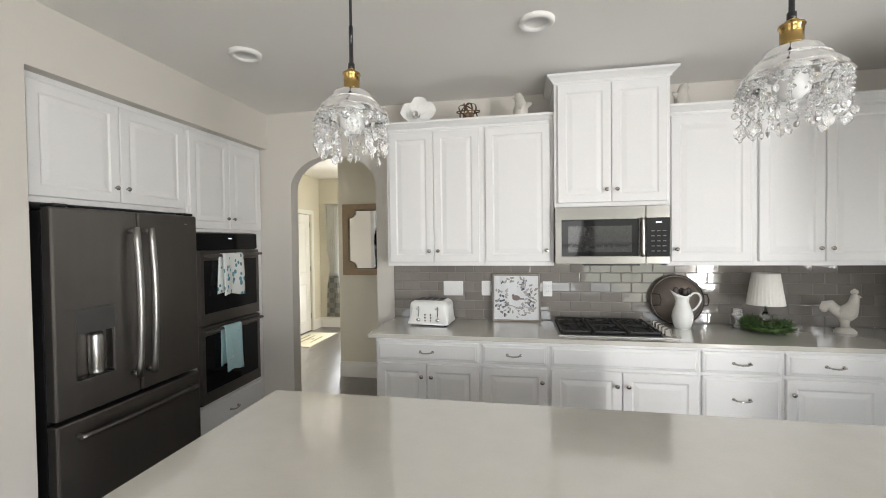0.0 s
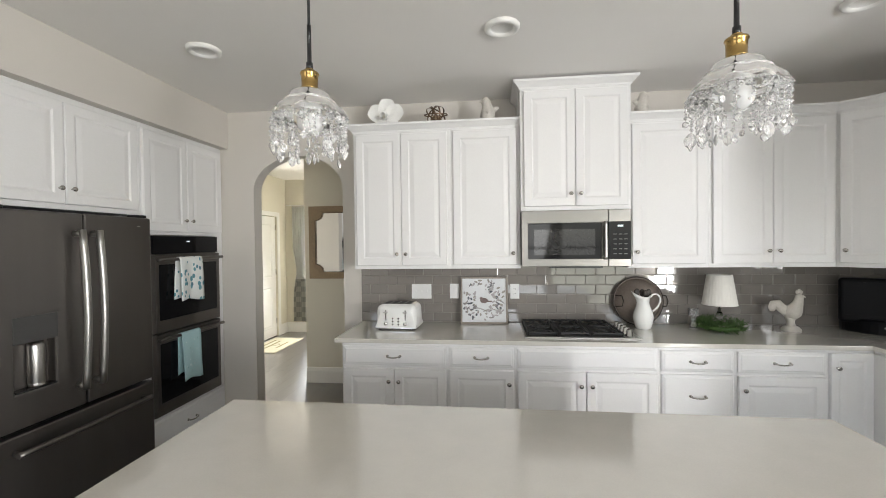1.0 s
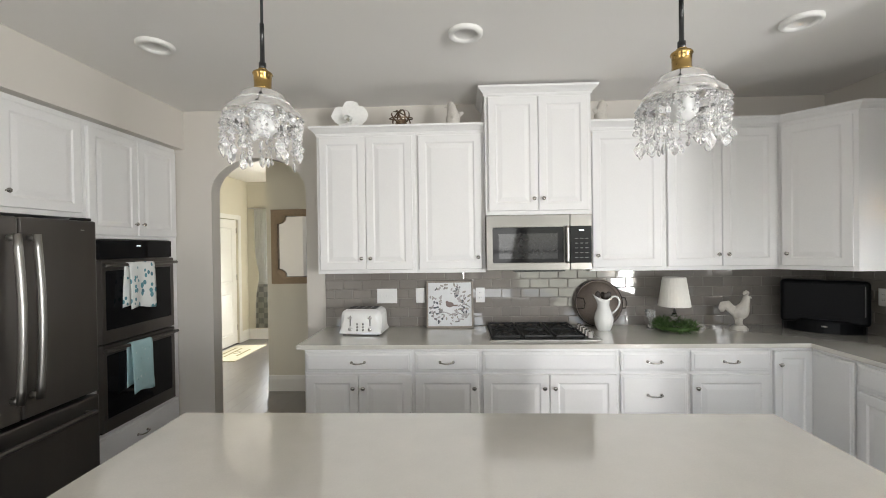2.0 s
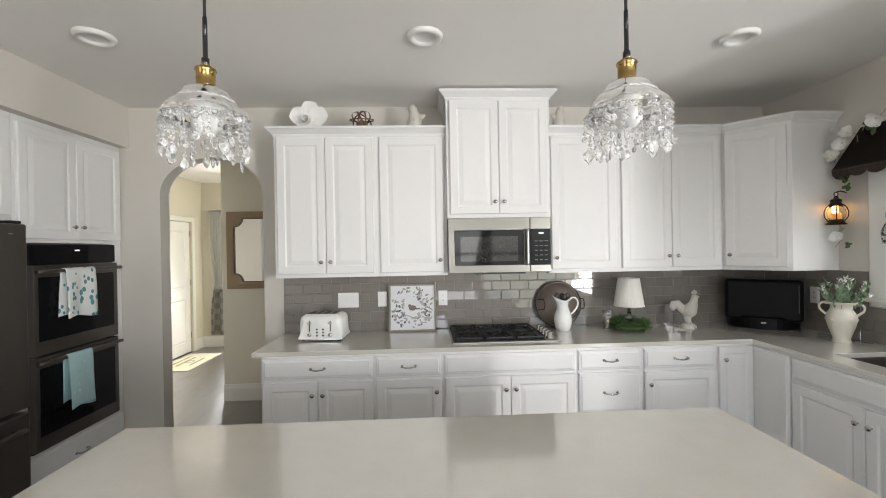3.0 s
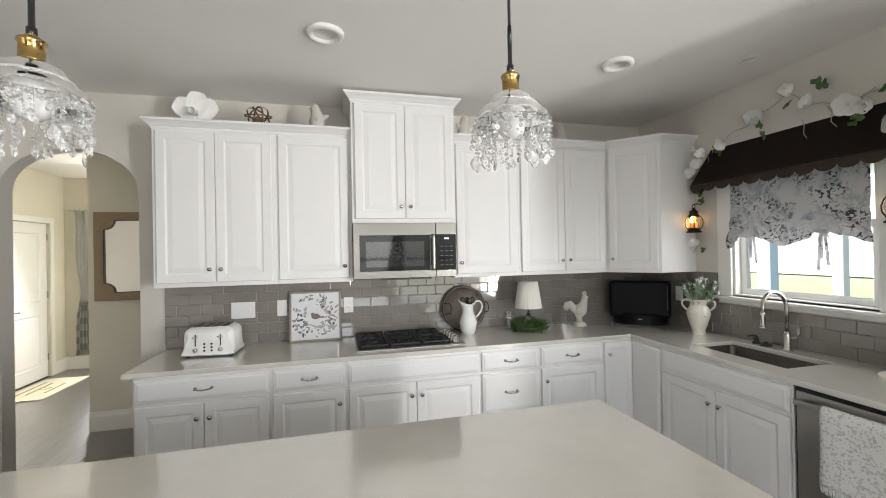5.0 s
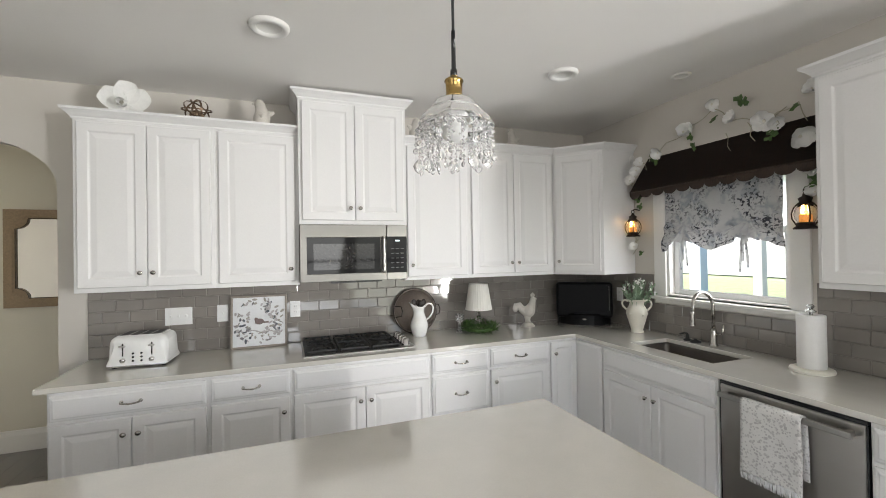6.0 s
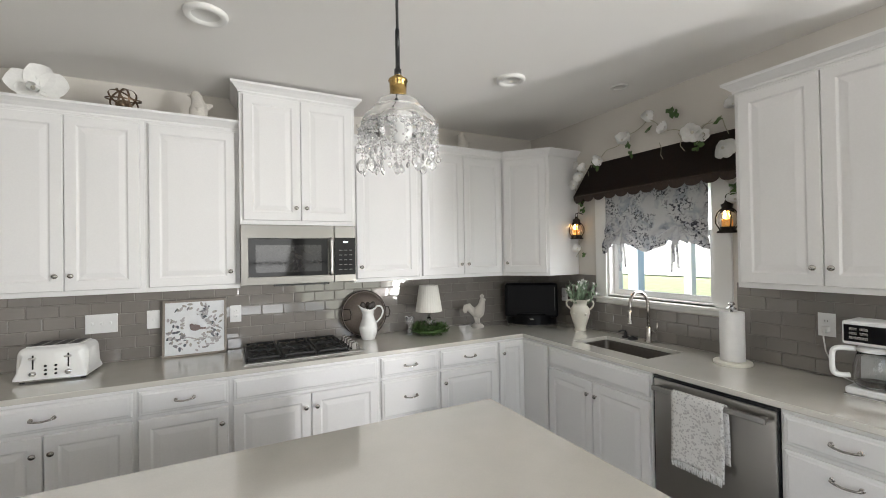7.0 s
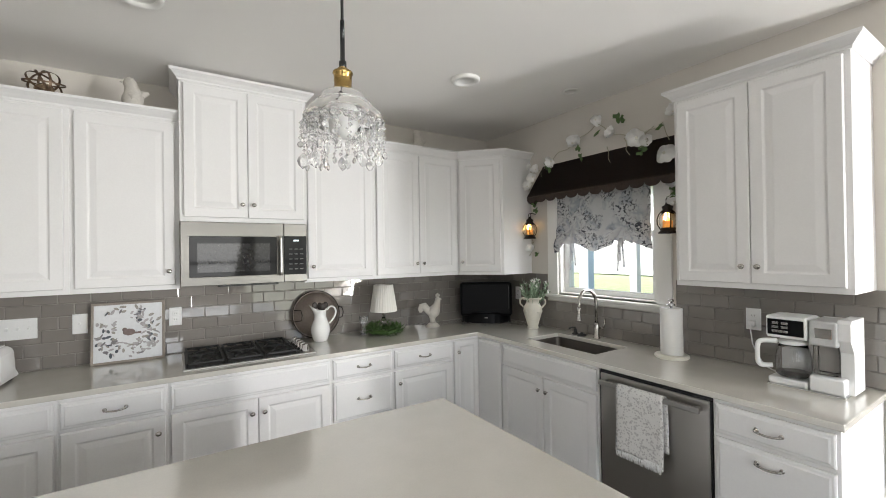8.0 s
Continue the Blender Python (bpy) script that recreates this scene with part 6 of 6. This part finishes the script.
            bead(bm, (0.090 * math.cos(b), 0.090 * math.sin(b), -0.122 - 0.016 * math.sin(math.pi * k / 7)), 0.0046)
    tagged(part("bead_stuff", bm, CRYSTAL, t, "strands of cut glass beads"), kind="stuff")
    tagged(part("wire_stuff", wires, CHROME, t), kind="stuff")
    return t


pendant(0.863, 1.221, 2.000, 10)
pendant(-0.110, 1.262, 2.000, 55)

LENS = material("frosted lens", (0.68, 0.67, 0.64), 0.45, vary=0.02)


def can(x, y, r, label, k=1.0, lens=LENS):
    t = thing("recessed_light", Matrix.Translation((x, y, CZ)), label, "recessed light", "ceiling downlights")
    part("trim_ring", lathe(bmesh.new(), [(r, -0.0005), (r, -0.010 * k), (r * 0.96, -0.019 * k), (r * 0.86, -0.023 * k), (r * 0.70, -0.020 * k), (r * 0.64, -0.010 * k), (r * 0.62, -0.0005)], seg=48), TRIM, t)
    part("lens", lathe(bmesh.new(), [(0, -0.009 * k), (r * 0.635, -0.009 * k), (r * 0.635, -0.002), (0, -0.002)], seg=40), LENS, t)


for x, y in ((-1.325, 2.535), (0.410, 2.510), (2.155, 2.500)):
    can(x, y, 0.095, "white recessed ceiling light, unlit")
can(2.925, 2.280, 0.060, "small white recessed ceiling fitting over the sink", 0.35, TRIM)

# ---- the hall and foyer beyond the arch ----
dr = new("door_1")
tagged(dr, "closed white two-panel front door", "door", kind="structure")
dr.matrix_basis = Matrix.Translation((FX - 0.03, 6.225, 0)) @ pose(0, 0, 0, 0, 0, LEFT)
lf = part("leaf", boxed(0.004, 0.0, 0.008, 0.756, 0.04, 2.040, bevel=0.002), TRIM, dr)
for z0, z1 in ((0.16, 0.86), (1.00, 1.92)):
    pn = part("panel", rings(bmesh.new(), 0.50, z1 - z0, [(0, -0.0005), (0.0, -0.010), (0.014, -0.012), (0.03, -0.004), (0.06, -0.010), (0.065, -0.010)]), TRIM, lf)
    pn.location = (0.13, 0, z0)
part("lever_handle", tube(bmesh.new(), [(0.065, 0, 0.93), (0.065, -0.045, 0.93), (0.075, -0.05, 0.93), (0.18, -0.05, 0.925)], 0.008, 8), NICKEL, lf)
part("rose", lathe(bmesh.new(), [(0, 0), (0.028, 0), (0.026, 0.008), (0, 0.009)], (0.065, -0.0005, 0.93), 18, pose(0, 0, 0, 90)), NICKEL, lf)
for z in (0.22, 1.05, 1.82):
    part("hinge", boxed(0.748, -0.012, z, 0.764, -0.001, z + 0.09, bevel=0.002), NICKEL, dr)
bm = bmesh.new()
for x0, x1, z0, z1 in ((-0.075, -0.002, 0, 2.12), (0.762, 0.835, 0, 2.12), (-0.002, 0.762, 2.047, 2.12)):
    box(bm, x0, -0.046, z0, x1, -0.0305, z1, bevel=0.003)
part("door_frame", bm, TRIM, dr)

# mirror
t = thing("wall_mirror", Matrix.Translation((-1.270, HY, 1.585)), "brown wooden wall mirror with scalloped corners", "mirror")
hw, hh = 0.415, 0.405


def cut_corners(w, h, r, n=8):
    """A rectangle whose corners are bitten off by quarter circles, with small steps."""
    out = []
    for sx, sz, a0 in ((1, 1, 180), (-1, 1, 270), (-1, -1, 0), (1, -1, 90)):
        for k in range(n + 1):
            a = radians(a0 + 90 - 90 * k / n)
            out.append((sx * w + r * math.cos(a), sz * h + r * math.sin(a)))
    return out


inner = cut_corners(0.340, 0.330, 0.085)
bm = bmesh.new()
outer = []
for (x, z) in inner:
    outer.append((max(-hw, min(hw, x * 2.2)), max(-hh, min(hh, z * 2.2))))
for y0, k in ((-0.034, 1),):
    vi = [bm.verts.new((x, -0.026, z)) for x, z in inner]
    vb = [bm.verts.new((x, -0.010, z)) for x, z in inner]
    vm = [bm.verts.new((x * 1.0 + (ox - x) * 0.25, -0.034, z + (oz - z) * 0.25)) for (x, z), (ox, oz) in zip(inner, outer)]
    vo = [bm.verts.new((x, -0.030, z)) for x, z in outer]
    vr = [bm.verts.new((x, -0.001, z)) for x, z in outer]
    n = len(inner)
    for a, b in ((vb, vi), (vi, vm), (vm, vo), (vo, vr)):
        for i in range(n):
            bm.faces.new((a[i], a[(i + 1) % n], b[(i + 1) % n], b[i]))
bmesh.ops.recalc_face_normals(bm, faces=bm.faces)
part("frame", bm, OAK, t, "weathered brown wooden frame")
part("mirror_glass", boxed(-0.35, -0.012, -0.34, 0.35, -0.006, 0.34), material("silvered mirror", (0.85, 0.86, 0.85), 0.015, 1.0, vary=0.01), t)
part("bead", tube(bmesh.new(), [(x, -0.028, z) for x, z in inner], 0.0022, 6, True), BRONZE, t)

# foyer window with curtain
w2 = new("window_2")
tagged(w2, "bright foyer window with white frame", "window", kind="structure")
bm = bmesh.new()
for x0, x1, z0, z1 in ((-3.02, -2.96, 0.65, 2.2), (-1.81, -1.75, 0.65, 2.2), (-2.96, -1.81, 0.65, 0.71), (-2.96, -1.81, 2.14, 2.2), (-2.40, -2.36, 0.71, 2.14)):
    box(bm, x0, FY + 0.03, z0, x1, FY + 0.08, z1)
part("window_frame", bm, TRIM, w2)
gl = part("pane", boxed(-2.97, FY + 0.05, 0.70, -1.80, FY + 0.054, 2.15), PANE, w2)
gl.visible_shadow = False
CURT = material("checked curtain", (0.62, 0.61, 0.57), 0.9, vary=0.04, scale=20, bump=0.2, bscale=200)
cn, cl = CURT.node_tree.nodes, CURT.node_tree.links
cb = cn["Principled BSDF"]
chk = cn.new("ShaderNodeTexChecker")
chk.inputs["Scale"].default_value = 11.0
chk.inputs["Color1"].default_value, chk.inputs["Color2"].default_value = (0.66, 0.65, 0.61, 1), (0.47, 0.47, 0.45, 1)
cco = cn.new("ShaderNodeTexCoord")
cl.new(cco.outputs["Object"], chk.inputs["Vector"])
cl.new(chk.outputs["Color"], cb.inputs["Base Color"])
t = thing("curtain", Matrix.Translation((0, 0, 0)), "sheer white curtain, checked below, gathered beside the foyer window", "curtain")


def drape(z0, z1, pinch, mat, name):
    bm = bmesh.new()
    n, m = 48, 20
    g = []
    for j in range(m + 1):
        z = z0 + (z1 - z0) * j / m
        k = 1 - 0.42 * math.exp(-((z - pinch) / 0.28) ** 2)
        g.append([bm.verts.new((-3.02 + 0.16 * 1.6 * k * (i / n - 0.5) + 0.03 * (1 - k), FY - 0.055 - 0.022 * math.sin(i / n * 6 * 2 * math.pi), z)) for i in range(n + 1)])
    for a, b in zip(g, g[1:]):
        for i in range(n):
            bm.faces.new((a[i], a[i + 1], b[i + 1], b[i])).smooth = True
    thicken(bm, 0.002)
    part(name, bm, mat, t)


VOILE = material("sheer white voile", (0.88, 0.88, 0.86), 0.9, vary=0.03, scale=30)
for m, k in ((VOILE, 0.5), (CURT, 0.35)):
    cn, cl = m.node_tree.nodes, m.node_tree.links
    thin, both = cn.new("ShaderNodeBsdfTranslucent"), cn.new("ShaderNodeMixShader")
    both.inputs[0].default_value = k
    cl.new(cn["Principled BSDF"].inputs["Base Color"].links[0].from_socket, thin.inputs["Color"])
    cl.new(cn["Principled BSDF"].outputs[0], both.inputs[1])
    cl.new(thin.outputs[0], both.inputs[2])
    cl.new(both.outputs[0], cn["Material Output"].inputs["Surface"])
drape(0.95, 2.24, 1.10, VOILE, "sheer")
drape(0.20, 0.949, 1.10, CURT, "checked_hem")
part("rod", tube(bmesh.new(), [(-3.25, FY - 0.055, 2.255), (-1.80, FY - 0.055, 2.255)], 0.008, 8), TRIM, t)

# door mat
t = thing("door_mat", Matrix.Translation((0, 0, 0)), "cream door mat with dark printed lettering bars", "mat")
part("mat", prism(bmesh.new(), [(-3.24, 5.87), (-2.765, 5.87), (-2.765, 6.80), (-3.24, 6.80)], 2, 0.0005, 0.010), material("cream woven mat", (0.66, 0.62, 0.48), 0.95, vary=0.08, scale=12, bump=0.6, bscale=180), t)
bm = bmesh.new()
for i, (x0, x1) in enumerate(((-3.16, -3.13), (-3.06, -3.03), (-2.90, -2.87))):
    box(bm, x0, 6.05 + 0.04 * i, 0.0102, x1, 6.62 - 0.05 * i, 0.0115)
lathe(bm, [(0.045, 0.0102), (0.045, 0.0115), (0.06, 0.0115), (0.06, 0.0102)], (-2.99, 6.33, 0), 24)
part("print", bm, material("olive print", (0.30, 0.27, 0.14), 0.9, vary=0.1), t)

# tall windows behind, with bars; the first only carries a fill lamp
for k, (a, b, s, h) in enumerate(REAR):
    w = new("window_%d" % (k + 3))
    tagged(w, "unseen tall white window with glazing bars", "window", kind="structure")
    bm = bmesh.new()
    for x0, x1, z0, z1 in ((a, a + 0.05, s, h), (b - 0.05, b, s, h), (a + 0.05, b - 0.05, s, s + 0.05), (a + 0.05, b - 0.05, h - 0.05, h), ((a + b) / 2 - 0.015, (a + b) / 2 + 0.015, s + 0.05, h - 0.05), (a + 0.05, (a + b) / 2 - 0.015, 1.40, 1.45), ((a + b) / 2 + 0.015, b - 0.05, 1.40, 1.45)):
        box(bm, x0, -2.92, z0, x1, -2.89, z1)
    part("window_frame", bm, TRIM, w)

# side window added round the fill lamp, out of view
w = new("window_%d" % (len(REAR) + 3))
tagged(w, "added white side window with glazing bars for a fill lamp", "window", kind="structure")
bm = bmesh.new()
a, b, z0, z1 = FILL_OPENING
for y0, y1, p, q in ((a, a + 0.05, z0, z1), (b - 0.05, b, z0, z1), (a + 0.05, b - 0.05, z0, z0 + 0.05), (a + 0.05, b - 0.05, z1 - 0.05, z1), ((a + b) / 2 - 0.015, (a + b) / 2 + 0.015, z0 + 0.05, z1 - 0.05)):
    box(bm, LX - 0.045, y0, p, LX - 0.015, y1, q)
part("window_frame", bm, TRIM, w)

# ---- tiles and boards ----
TLW, TLH, TLG = 0.1524, 0.0762, 0.003


def tile_mesh(w, h):
    bm = rings(bmesh.new(), w, h, [(0, 0), (0, -0.006), (0.0012, -0.0078), (0.004, -0.0085)])
    return mesh_of("tile", bm, TILE)


def tiling(name, m, spans, label, tilt=1.0):
    """Running-bond tiles on a wall that looks along -y. spans: rows as (row, from, to) along x."""
    root = new(name)
    tagged(root, label, "tiles", kind="structure")
    root.matrix_basis = m
    cache = {}
    for row, a, b in spans:
        z = row * TLH
        x = a - (TLW / 2 if row % 2 else 0)
        while x < b - 0.004:
            p, q = max(x, a), min(x + TLW, b)
            x += TLW
            w = round(q - p - TLG, 4)
            if w < 0.008:
                continue
            if w not in cache:
                cache[w] = tile_mesh(w, TLH - TLG)
            ob = new("tile", cache[w])
            ob.parent = root
            ob.matrix_basis = Matrix.Translation((p + TLG / 2, -0.001, z + TLG / 2)) @ pose(0, 0, 0, random.gauss(0, 0.25 * tilt), 0, random.gauss(0, 0.22 * tilt))
    return root


bk = tiling("backsplash_back", Matrix.Translation((-0.745, W - 0.001, CT + 0.001)), [(r, 0, R + 0.745 - 0.010) for r in range(6)], "taupe glazed brick-shaped tiles on the back wall")
part("grout", boxed(0, -0.0055, 0, R + 0.745 - 0.002, 0, 0.4572), GROUT, bk)
# on the window wall the tiles pass under the sill and rise beside the casing
y_of = W - 0.012
under = [(r, 0, y_of - 0.78) for r in range(3)]
beside = [(r, 0, y_of - (WY1 + 0.125)) for r in range(3, 6)] + [(r, y_of - (WY0 - 0.125), y_of - 0.78) for r in range(3, 6)]
rt = tiling("backsplash_right", Matrix.Translation((R - 0.001, y_of, CT + 0.001)) @ pose(0, 0, 0, 0, 0, RIGHT), under + beside, "taupe glazed brick-shaped tiles on the window wall", 0.4)
bm = bmesh.new()
box(bm, 0, -0.0055, 0, y_of - 0.78, 0, 3 * TLH)
box(bm, 0, -0.0055, 3 * TLH, y_of - (WY1 + 0.125), 0, 6 * TLH)
box(bm, y_of - (WY0 - 0.125), -0.0055, 3 * TLH, y_of - 0.78, 0, 6 * TLH)
# the back wall's grout, with this wall's dimness put into its colour
part("grout", bm, material("dimmed grout", (0.235, 0.215, 0.195), 0.7, vary=0.05, bump=0.2, bscale=300), rt)

BOARD = material("dark stained oak boards", (0.075, 0.066, 0.058), 0.34, vary=0.18, scale=6, coat=1.0, bump=0.06, bscale=40, spread=0.07, stretch=(9, 0.8, 9))
BOARD.node_tree.nodes["Principled BSDF"].inputs["Coat Roughness"].default_value = 0.30
BOARD.node_tree.nodes["Principled BSDF"].inputs["Coat IOR"].default_value = 1.8
# the hall's boards without their coat, so lamp glints stay out of the tiles
UNCOATED = material("uncoated dark oak boards", (0.075, 0.066, 0.058), 0.42, vary=0.25, scale=6, bump=0.12, bscale=40, stretch=(9, 0.8, 9))
boards = new("floorboards")
tagged(boards, "dark stained oak floorboards", "floor", kind="structure")
bm = boxed(0, 0, -0.004, 0.1264, 1.1979, 0, bevel=0.0006, seg=1)
plank = mesh_of("floorboard", bm, BOARD)
rnd = random.Random(7)
i = 0
x = -3.29
while x < -0.75:
    y = 3.001 - rnd.uniform(0, 0.9)
    while y < 7.1:
        ob = new("floorboard", plank)
        ob.parent = boards
        ob.matrix_basis = Matrix.Translation((x, y, -rnd.uniform(0, 0.0006)))
        y += 1.1985
    x += 0.127
verts, faces = [], []
x = -1.9
while x < 6.7:
    y = -3.0 - rnd.uniform(0, 0.9)
    while y < 3.4:
        far = 0.53 if x > R - 0.1 else 3.0
        y0, y1 = max(y, -2.999), min(y + 1.1975, far)
        if y1 > y0:
            k = len(verts)
            verts += [(x, y0, -0.001), (x + 0.1262, y0, -0.001), (x + 0.1262, y1, -0.001), (x, y1, -0.001)]
            faces.append((k, k + 1, k + 2, k + 3))
        y += 1.1985
    x += 0.127
me = bpy.data.meshes.new("floorboards_room")
me.from_pydata(verts, [], faces)
me.materials.append(UNCOATED)
ob = new("floorboards_room", me)
tagged(ob, "dark stained oak floorboards", "floor", kind="stuff")
